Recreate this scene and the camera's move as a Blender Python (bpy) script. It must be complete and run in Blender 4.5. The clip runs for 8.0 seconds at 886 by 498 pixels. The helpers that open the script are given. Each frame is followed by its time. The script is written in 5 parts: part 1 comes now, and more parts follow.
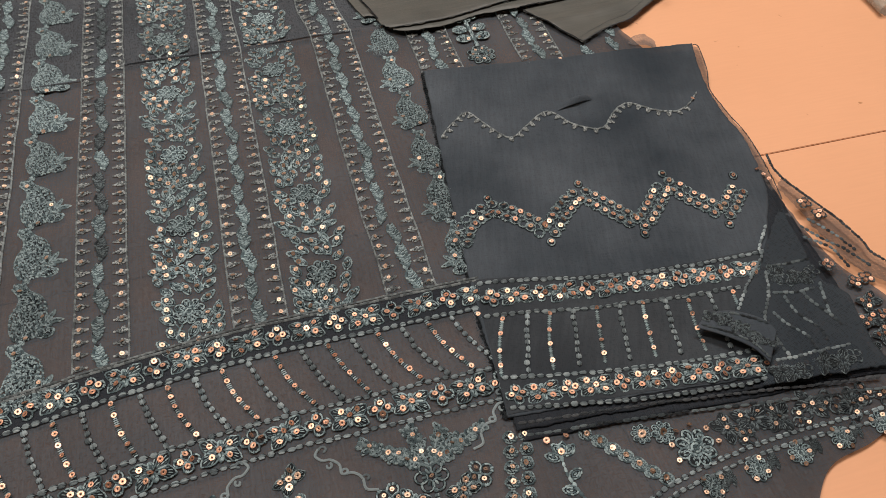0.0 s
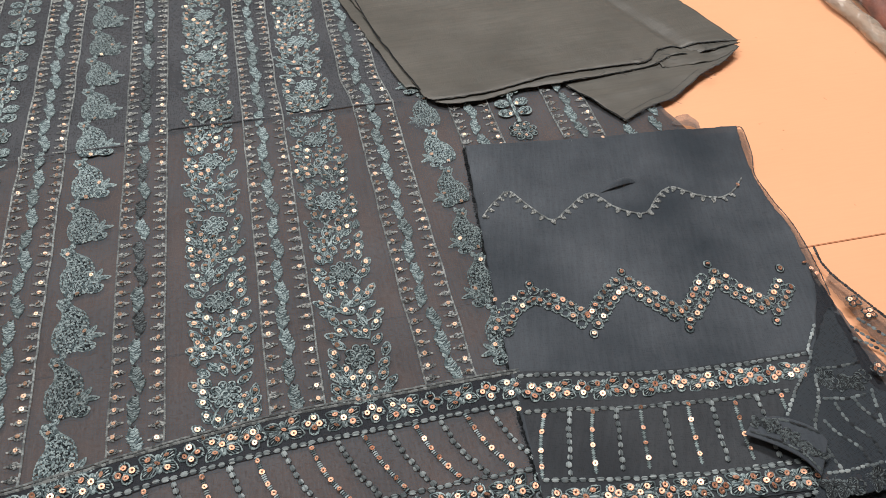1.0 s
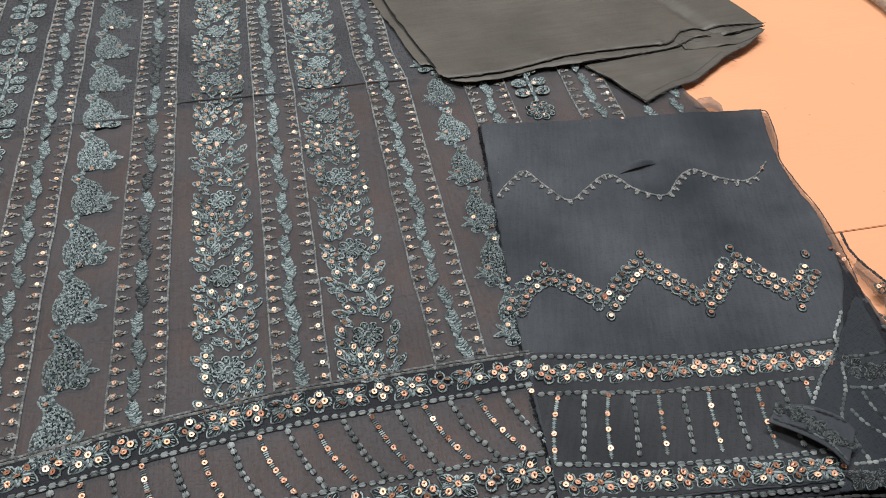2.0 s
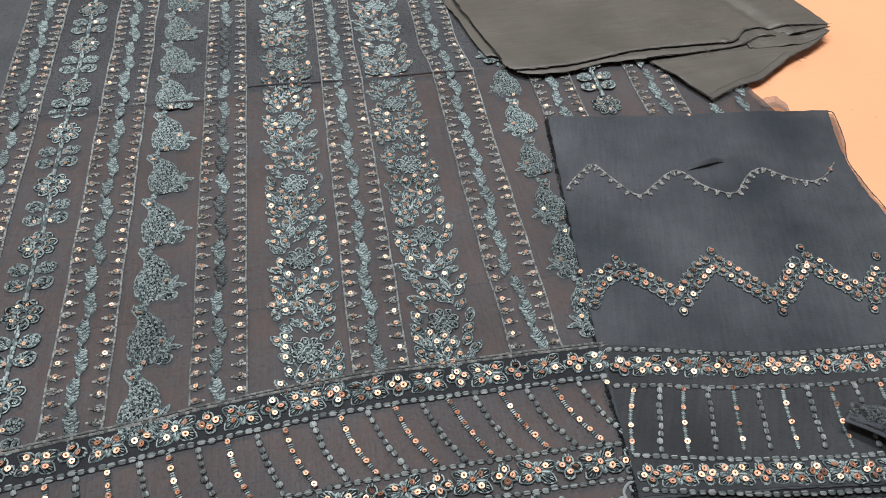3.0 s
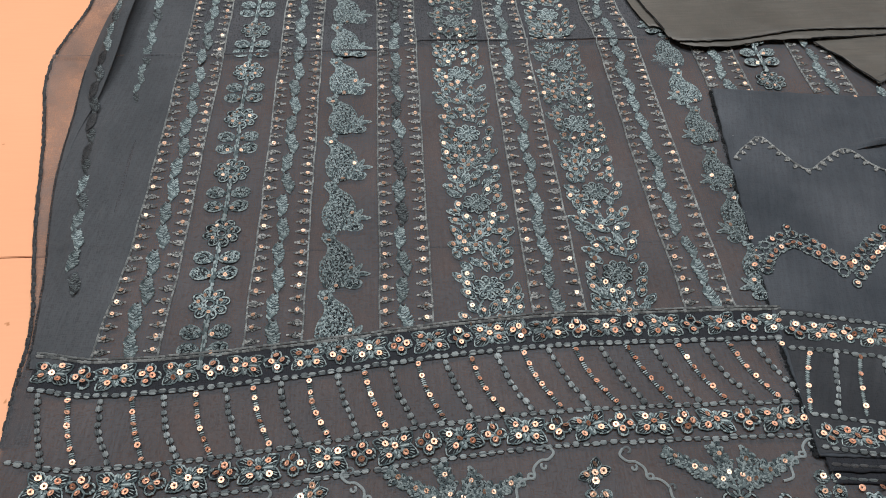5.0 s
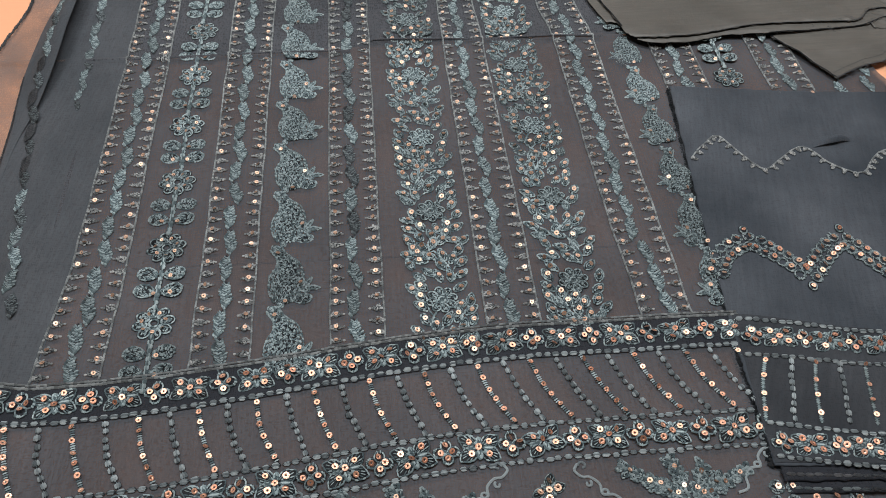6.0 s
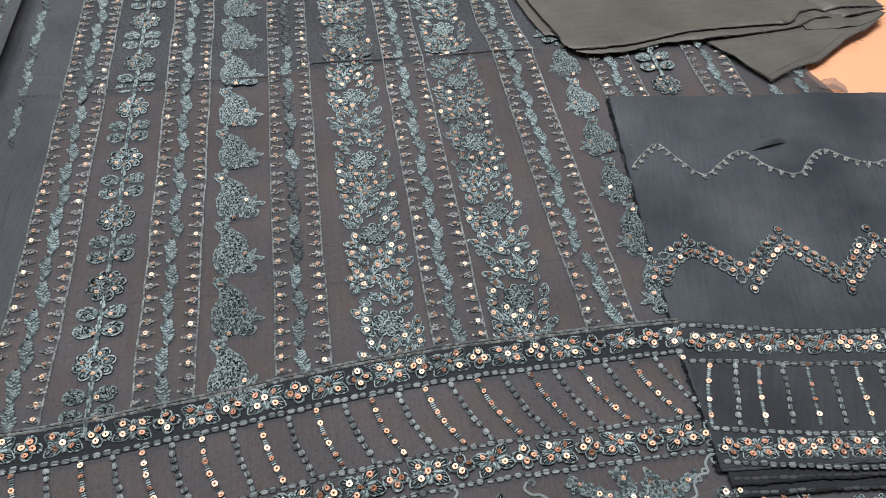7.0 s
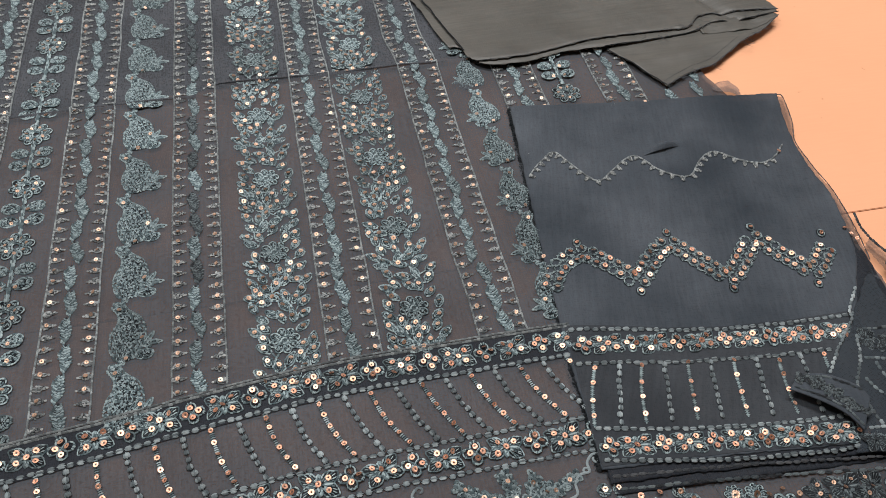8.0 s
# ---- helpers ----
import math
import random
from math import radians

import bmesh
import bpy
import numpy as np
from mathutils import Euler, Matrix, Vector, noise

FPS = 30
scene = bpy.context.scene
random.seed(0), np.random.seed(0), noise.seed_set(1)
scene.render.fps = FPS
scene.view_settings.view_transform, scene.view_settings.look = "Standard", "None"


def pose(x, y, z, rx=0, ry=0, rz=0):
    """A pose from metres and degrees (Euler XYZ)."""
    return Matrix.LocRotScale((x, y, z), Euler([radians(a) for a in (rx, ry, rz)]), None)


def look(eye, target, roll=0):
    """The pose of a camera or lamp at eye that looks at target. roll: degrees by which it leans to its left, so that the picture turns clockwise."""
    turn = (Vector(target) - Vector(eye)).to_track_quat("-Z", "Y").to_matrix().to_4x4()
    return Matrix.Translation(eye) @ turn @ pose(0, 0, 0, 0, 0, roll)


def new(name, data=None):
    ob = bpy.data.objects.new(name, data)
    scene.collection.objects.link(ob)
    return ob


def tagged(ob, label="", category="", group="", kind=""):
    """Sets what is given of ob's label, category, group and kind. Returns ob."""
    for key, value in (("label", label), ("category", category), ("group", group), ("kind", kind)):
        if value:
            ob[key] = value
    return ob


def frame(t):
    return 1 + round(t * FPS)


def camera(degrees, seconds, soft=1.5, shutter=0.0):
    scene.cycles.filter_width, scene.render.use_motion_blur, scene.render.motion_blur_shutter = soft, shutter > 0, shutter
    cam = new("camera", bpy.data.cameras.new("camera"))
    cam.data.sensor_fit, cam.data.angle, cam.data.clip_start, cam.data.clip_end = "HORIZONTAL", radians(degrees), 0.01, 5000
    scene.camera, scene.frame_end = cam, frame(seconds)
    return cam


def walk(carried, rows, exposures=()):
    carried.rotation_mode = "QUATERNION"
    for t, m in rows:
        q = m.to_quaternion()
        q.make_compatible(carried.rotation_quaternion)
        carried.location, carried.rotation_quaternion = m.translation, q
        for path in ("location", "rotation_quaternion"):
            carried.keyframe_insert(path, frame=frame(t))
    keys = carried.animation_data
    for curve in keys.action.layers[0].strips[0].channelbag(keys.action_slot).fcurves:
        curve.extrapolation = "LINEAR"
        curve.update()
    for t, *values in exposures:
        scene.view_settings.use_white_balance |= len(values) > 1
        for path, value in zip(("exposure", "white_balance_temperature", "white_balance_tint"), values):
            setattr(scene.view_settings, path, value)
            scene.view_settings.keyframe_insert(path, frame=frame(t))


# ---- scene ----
cam = camera(59.7, 8.0, soft=0.6)
PATH = [
    (0, (0.016, 0.105, 0.518), (-0.082, 1.39, -1.011), 1.0),
    (0.5, (-0.005, 0.081, 0.54), (-0.138, 1.4, -0.957), 0.9),
    (1, (-0.011, 0.144, 0.542), (-0.158, 1.486, -0.934), 1.7),
    (1.2, (-0.001, 0.171, 0.524), (-0.152, 1.525, -0.941), 1.9),
    (2.5, (-0.03, 0.13, 0.512), (-0.223, 1.452, -0.976), 2.0),
    (3, (-0.062, 0.129, 0.515), (-0.269, 1.444, -0.978), 2.7),
    (3.5, (-0.109, 0.117, 0.52), (-0.353, 1.423, -0.976), 3.0),
    (4, (-0.147, 0.084, 0.507), (-0.439, 1.371, -0.995), 3.0),
    (4.5, (-0.162, 0.068, 0.508), (-0.491, 1.339, -1.001), 2.9),
    (4.7, (-0.159, 0.062, 0.505), (-0.5, 1.328, -1.006), 2.8),
    (5.8, (-0.143, 0.065, 0.512), (-0.439, 1.307, -1.027), 3.4),
    (6, (-0.141, 0.093, 0.51), (-0.413, 1.338, -1.031), 3.7),
    (6.5, (-0.136, 0.117, 0.505), (-0.37, 1.375, -1.033), 3.6),
    (7, (-0.12, 0.107, 0.517), (-0.327, 1.386, -1.007), 3.1),
    (7.5, (-0.076, 0.114, 0.525), (-0.253, 1.403, -0.993), 2.9),
    (8, (-0.056, 0.117, 0.542), (-0.188, 1.405, -0.982), 3.3),
]
walk(cam, [(t, look(eye, target, roll)) for t, eye, target, roll in PATH], [
    (0.0, -0.33, 6850, 11), (0.5, -0.22, 6750, 11), (1.0, 0.06, 6600, 11), (2.5, -0.04, 6520, 11), (3.0, 0.12, 6450, 11), (3.5, 0.04, 6400, 11), (4.5, -0.12, 6400, 11),
    (6.0, -0.17, 6300, 11), (6.5, 0.04, 6270, 11), (7.0, 0.10, 6300, 11), (7.5, 0.15, 6320, 11), (8.0, -0.08, 6350, 11)])

# ---------------------------------------------------------------- light
FLOOR_Z = -0.004
world = bpy.data.worlds.new("world")
scene.world = world
world.use_nodes = True
world.node_tree.nodes["Background"].inputs[0].default_value = (0.9, 0.93, 1.0, 1)
world.node_tree.nodes["Background"].inputs[1].default_value = 0.25


def ceiling_lamp(x, y, z, sx, sy, watts, colour):
    data = bpy.data.lights.new("ceiling_lamp", "AREA")
    data.shape, data.size, data.size_y, data.energy, data.color = "RECTANGLE", sx, sy, watts, colour
    ob = new("ceiling_lamp", data)
    ob.matrix_basis = pose(x, y, z)
    return ob


ceiling_lamp(0.10, 1.50, 2.45, 1.2, 0.25, 80, (1.0, 0.97, 0.94))
ceiling_lamp(-1.1, 0.4, 2.52, 1.2, 0.25, 66, (1.0, 0.97, 0.93))


# ---------------------------------------------------------------- materials
def shader(name):
    m = bpy.data.materials.new(name)
    m.use_nodes = True
    return m, m.node_tree.nodes, m.node_tree.links, m.node_tree.nodes["Principled BSDF"]


def noise_tex(nodes, links, scale, detail=4, coord="Object", stretch=None):
    tc = nodes.new("ShaderNodeTexCoord")
    n = nodes.new("ShaderNodeTexNoise")
    n.inputs["Scale"].default_value, n.inputs["Detail"].default_value = scale, detail
    if stretch:
        turn, mp = nodes.new("ShaderNodeMapping"), nodes.new("ShaderNodeMapping")
        turn.inputs["Rotation"].default_value = (0, 0, radians(stretch[1]))
        mp.inputs["Scale"].default_value = stretch[0]
        links.new(tc.outputs[coord], turn.inputs[0])
        links.new(turn.outputs[0], mp.inputs[0])
        links.new(mp.outputs[0], n.inputs["Vector"])
    else:
        links.new(tc.outputs[coord], n.inputs["Vector"])
    return n.outputs[0]


def ramp(nodes, links, fac, c0, c1, p0=0.3, p1=0.7):
    r = nodes.new("ShaderNodeValToRGB")
    r.color_ramp.elements[0].position, r.color_ramp.elements[1].position = p0, p1
    r.color_ramp.elements[0].color, r.color_ramp.elements[1].color = (*c0, 1), (*c1, 1)
    links.new(fac, r.inputs[0])
    return r.outputs[0]


def mix_colour(nodes, links, fac, a, b):
    mx = nodes.new("ShaderNodeMix")
    mx.data_type = "RGBA"
    for sock, val in ((mx.inputs["Factor"], fac), (mx.inputs["A"], a), (mx.inputs["B"], b)):
        if isinstance(val, (float, int)):
            sock.default_value = val
        elif isinstance(val, tuple):
            sock.default_value = (*val, 1)
        else:
            links.new(val, sock)
    return mx.outputs["Result"]


def bump(nodes, links, height, strength, distance, bsdf, prior=None):
    b = nodes.new("ShaderNodeBump")
    b.inputs["Strength"].default_value, b.inputs["Distance"].default_value = strength, distance
    links.new(height, b.inputs["Height"])
    if prior:
        links.new(prior, b.inputs["Normal"])
    links.new(b.outputs[0], bsdf.inputs["Normal"])
    return b.outputs[0]


def cloth_material(name, dark, light, angle, sheer=0.0, rough=0.75, sheen=0.15, spec=0.25, thread=1400, uneven=0.45, weave=0.15):
    """Woven cloth: crossed yarns, slub streaks, soft blotches; sheer: how much shows through between the yarns."""
    m, nodes, links, bsdf = shader(name)
    blotch = noise_tex(nodes, links, 9, 3)
    warp = noise_tex(nodes, links, 1, 3, stretch=((thread, 190, 190), -angle))
    weft = noise_tex(nodes, links, 1, 3, stretch=((190, thread, 190), -angle))
    col = ramp(nodes, links, blotch, dark, light)
    mul = nodes.new("ShaderNodeMath")
    mul.operation = "ADD"
    links.new(warp, mul.inputs[0])
    links.new(weft, mul.inputs[1])
    yarn = ramp(nodes, links, mul.outputs[0], (1 - weave,) * 3, (1 + weave,) * 3, 0.0, 1.0)
    yarn.node.color_ramp.elements[0].position = 0.78
    mm = nodes.new("ShaderNodeMix")
    mm.data_type, mm.blend_type = "RGBA", "MULTIPLY"
    mm.inputs["Factor"].default_value = 1
    links.new(col, mm.inputs["A"])
    links.new(yarn, mm.inputs["B"])
    links.new(mm.outputs["Result"], bsdf.inputs["Base Color"])
    bsdf.inputs["Roughness"].default_value = rough
    bsdf.inputs["Specular IOR Level"].default_value = spec
    bsdf.inputs["Sheen Weight"].default_value = sheen
    bsdf.inputs["Sheen Roughness"].default_value = 0.4
    first = bump(nodes, links, mul.outputs[0], 0.35, 0.0006, bsdf)
    bump(nodes, links, noise_tex(nodes, links, 45, 3), 0.25, 0.004, bsdf, first)
    if sheer:
        tr = nodes.new("ShaderNodeBsdfTransparent")
        mixer = nodes.new("ShaderNodeMixShader")
        fac = ramp(nodes, links, mul.outputs[0], (min(0.95, sheer * 1.25),) * 3, (sheer * 0.75,) * 3, 0.75, 1.25)
        loose = ramp(nodes, links, noise_tex(nodes, links, 17, 4), (1 - 0.6 * uneven,) * 3, (1 + 0.8 * uneven,) * 3, 0.34, 0.68)
        vary = nodes.new("ShaderNodeMath")
        vary.operation = "MULTIPLY"
        links.new(fac, vary.inputs[0])
        links.new(loose, vary.inputs[1])
        links.new(vary.outputs[0], mixer.inputs[0])
        links.new(bsdf.outputs[0], mixer.inputs[1])
        links.new(tr.outputs[0], mixer.inputs[2])
        links.new(mixer.outputs[0], nodes["Material Output"].inputs["Surface"])
    return m


def thread_material(name, c0, c1, c2, spec=0.25):
    """Embroidery yarn: colour differs from stitch to stitch and from piece to piece."""
    m, nodes, links, bsdf = shader(name)
    geo = nodes.new("ShaderNodeNewGeometry")
    info = nodes.new("ShaderNodeObjectInfo")
    col = ramp(nodes, links, geo.outputs["Random Per Island"], c0, c1, 0.24, 0.97)
    mid = col.node.color_ramp.elements.new(0.50)
    mid.color = (*c2, 1)
    patch = noise_tex(nodes, links, 60, 3)
    fac = ramp(nodes, links, patch, (0, 0, 0), (0.35, 0.35, 0.35), 0.45, 0.7)
    col = mix_colour(nodes, links, fac, col, c2)
    hsv = nodes.new("ShaderNodeHueSaturation")
    mp = nodes.new("ShaderNodeMapRange")
    mp.inputs["To Min"].default_value, mp.inputs["To Max"].default_value = 0.75, 1.3
    links.new(info.outputs["Random"], mp.inputs[0])
    links.new(mp.outputs[0], hsv.inputs["Value"])
    links.new(col, hsv.inputs["Color"])
    links.new(hsv.outputs[0], bsdf.inputs["Base Color"])
    bsdf.inputs["Roughness"].default_value = 0.5
    bsdf.inputs["Specular IOR Level"].default_value = spec
    bump(nodes, links, noise_tex(nodes, links, 1600, 2), 1.0, 0.0012, bsdf)
    return m


def sequin_material(name, c0, c1):
    m, nodes, links, bsdf = shader(name)
    geo = nodes.new("ShaderNodeNewGeometry")
    info = nodes.new("ShaderNodeObjectInfo")
    add = nodes.new("ShaderNodeMath")
    add.operation = "ADD"
    links.new(geo.outputs["Random Per Island"], add.inputs[0])
    links.new(info.outputs["Random"], add.inputs[1])
    frac = nodes.new("ShaderNodeMath")
    frac.operation = "FRACT"
    links.new(add.outputs[0], frac.inputs[0])
    r = ramp(nodes, links, frac.outputs[0], c0, c1, 0.0, 1.0)
    links.new(r, bsdf.inputs["Base Color"])
    bsdf.inputs["Metallic"].default_value = 1
    bsdf.inputs["Roughness"].default_value = 0.43
    bump(nodes, links, noise_tex(nodes, links, 700, 2), 0.6, 0.0008, bsdf)
    return m


def floor_material():
    m, nodes, links, bsdf = shader("pale_orange_laminate")
    col = ramp(nodes, links, noise_tex(nodes, links, 3, 4), (0.550, 0.276, 0.153), (0.592, 0.302, 0.173))
    grain = noise_tex(nodes, links, 1, 3, stretch=((30, 400, 30), -20.6))
    g = ramp(nodes, links, grain, (0.93, 0.93, 0.93), (1.04, 1.04, 1.04))
    mm = nodes.new("ShaderNodeMix")
    mm.data_type, mm.blend_type = "RGBA", "MULTIPLY"
    mm.inputs["Factor"].default_value = 0.3
    links.new(col, mm.inputs["A"])
    links.new(g, mm.inputs["B"])
    speck = ramp(nodes, links, noise_tex(nodes, links, 85, 2), (0, 0, 0), (1, 1, 1), 0.76, 0.8)
    out = mix_colour(nodes, links, speck, mm.outputs["Result"], (0.35, 0.16, 0.07))
    links.new(out, bsdf.inputs["Base Color"])
    bsdf.inputs["Roughness"].default_value = 0.5
    bsdf.inputs["Specular IOR Level"].default_value = 0.3
    bump(nodes, links, grain, 0.05, 0.001, bsdf)
    return m


def plain_material(name, c0, c1, scale, rough=0.8, spec=0.3, metal=0.0):
    m, nodes, links, bsdf = shader(name)
    links.new(ramp(nodes, links, noise_tex(nodes, links, scale, 4), c0, c1), bsdf.inputs["Base Color"])
    bsdf.inputs["Roughness"].default_value, bsdf.inputs["Specular IOR Level"].default_value = rough, spec
    bsdf.inputs["Metallic"].default_value = metal
    bump(nodes, links, noise_tex(nodes, links, scale * 6, 3), 0.15, 0.002, bsdf)
    return m


def film_material(name, clear):
    m, nodes, links, bsdf = shader(name)
    bsdf.inputs["Base Color"].default_value = (0.33, 0.295, 0.25, 1)
    bsdf.inputs["Roughness"].default_value = 0.18
    bump(nodes, links, noise_tex(nodes, links, 60, 3), 0.8, 0.01, bsdf)
    tr = nodes.new("ShaderNodeBsdfTransparent")
    mixer = nodes.new("ShaderNodeMixShader")
    mixer.inputs[0].default_value = clear
    links.new(bsdf.outputs[0], mixer.inputs[1])
    links.new(tr.outputs[0], mixer.inputs[2])
    links.new(mixer.outputs[0], nodes["Material Output"].inputs["Surface"])
    return m


K_ANGLE, S_ANGLE = 20.65, 13.5
GEORGETTE = cloth_material("sheer_charcoal_georgette", (0.031, 0.035, 0.041), (0.046, 0.051, 0.059), K_ANGLE, sheer=0.185, sheen=0.05, spec=0.15, thread=1100, uneven=0.4, weave=0.2)
DENSE = cloth_material("lined_charcoal_georgette", (0.027, 0.033, 0.039), (0.045, 0.052, 0.060), K_ANGLE, sheer=0.06, sheen=0.08, spec=0.2)
BAND = cloth_material("dark_hem_cloth", (0.008, 0.010, 0.014), (0.015, 0.018, 0.023), K_ANGLE, sheer=0.08, sheen=0.05, spec=0.15)
NET = cloth_material("loose_sheer_edge", (0.085, 0.075, 0.073), (0.14, 0.122, 0.118), K_ANGLE, sheer=0.54, weave=0.10)
# the wide dark-to-light blotch range paints soft sheen patches into this chiffon
NAVY = cloth_material("blue_black_chiffon", (0.018, 0.024, 0.031), (0.050, 0.059, 0.070), S_ANGLE, sheer=0.02, sheen=0.05, spec=0.10, thread=1300, weave=0.10)
NAVY_BAND = cloth_material("black_navy_hem_cloth", (0.012, 0.015, 0.019), (0.033, 0.038, 0.044), S_ANGLE, sheen=0.04, spec=0.12)
NAVY_NET = cloth_material("blue_black_sheer_edge", (0.04, 0.036, 0.036), (0.07, 0.06, 0.058), S_ANGLE, sheer=0.52, weave=0.10)
SATIN = cloth_material("olive_grey_satin", (0.042, 0.043, 0.039), (0.064, 0.064, 0.058), 24, rough=0.5, sheen=0.06, spec=0.35, thread=900, weave=0.04)
for mat, turn, fine, deep in ((SATIN, 24, 420, 0.18), (NAVY, S_ANGLE + 82, 330, 0.11), (NAVY_BAND, S_ANGLE + 70, 330, 0.12), (GEORGETTE, K_ANGLE + 90, 520, 0.14), (DENSE, K_ANGLE + 84, 420, 0.12)):
    nodes, links, bsdf = mat.node_tree.nodes, mat.node_tree.links, mat.node_tree.nodes["Principled BSDF"]
    slub = noise_tex(nodes, links, 1, 4, stretch=((26, fine, 30), -turn))
    old = bsdf.inputs["Base Color"].links[0].from_socket
    streak = ramp(nodes, links, slub, (1 - deep,) * 3, (1 + deep, 1 + deep, 1 + 0.94 * deep), 0.28, 0.74)
    mm = nodes.new("ShaderNodeMix")
    mm.data_type, mm.blend_type = "RGBA", "MULTIPLY"
    mm.inputs["Factor"].default_value = 1
    links.new(old, mm.inputs["A"])
    links.new(streak, mm.inputs["B"])
    links.new(mm.outputs["Result"], bsdf.inputs["Base Color"])
THREAD = thread_material("teal_grey_yarn", (0.050, 0.076, 0.086), (0.31, 0.385, 0.400), (0.142, 0.192, 0.204))
CHAIN = thread_material("slate_chain_yarn", (0.075, 0.094, 0.103), (0.27, 0.315, 0.33), (0.155, 0.188, 0.200))
CORDYARN = thread_material("slate_cord_yarn", (0.08, 0.092, 0.097), (0.26, 0.29, 0.295), (0.15, 0.172, 0.178))
COMBYARN = thread_material("ash_comb_yarn", (0.07, 0.08, 0.083), (0.33, 0.35, 0.35), (0.165, 0.182, 0.184))
DARKYARN = thread_material("dark_edge_yarn", (0.02, 0.024, 0.028), (0.05, 0.055, 0.06), (0.03, 0.033, 0.037))
DULLYARN = thread_material("dull_slate_yarn", (0.013, 0.017, 0.021), (0.13, 0.16, 0.17), (0.055, 0.072, 0.08))
# near-black yarn: paints shade into the gaps under stitches and along dark edges
BLACK_SHADE_YARN = thread_material("black_shade_edge_yarn", (0.007, 0.009, 0.011), (0.020, 0.023, 0.026), (0.011, 0.013, 0.015), 0.06)
FOIL = sequin_material("rose_gold_foil", (0.38, 0.195, 0.13), (0.74, 0.455, 0.33))
PALE_FOIL = sequin_material("pale_gold_foil", (0.26, 0.17, 0.12), (0.60, 0.42, 0.315))
LAMINATE = floor_material()
PLASTER = plain_material("warm_white_plaster", (0.42, 0.40, 0.37), (0.50, 0.48, 0.45), 3)
SEAM = plain_material("dark_joint", (0.26, 0.13, 0.06), (0.34, 0.18, 0.09), 30)
MAROON = plain_material("maroon_cloth", (0.07, 0.016, 0.013), (0.30, 0.10, 0.07), 40, 0.6)
FILM = film_material("clear_plastic_film", 0.9)
ROLLED = film_material("rolled_plastic_film", 0.38)


# ---------------------------------------------------------------- mesh helpers
def part(name, bm, material, parent, label=""):
    me = bpy.data.meshes.new(name)
    bm.to_mesh(me)
    bm.free()
    return under(name, me, material, parent, label)


def under(name, me, material, parent, label="", m=None):
    """Links mesh data as one object under a thing, at the world pose m."""
    if material and not me.materials:
        me.materials.append(material)
        if me.get("shade_base"):
            me.materials.append(BLACK_SHADE_YARN)
    ob = new(name, me)
    if parent is not None:
        ob.parent = parent
        ob.matrix_parent_inverse = parent.matrix_basis.inverted()
    if m is not None:
        ob.matrix_basis = m
    if label:
        tagged(ob, label)
    return ob


def thing(name, x, y, z, label, category):
    ob = new(name)
    ob.empty_display_size = 0.05
    ob.matrix_basis = pose(x, y, z)
    return tagged(ob, label, category)


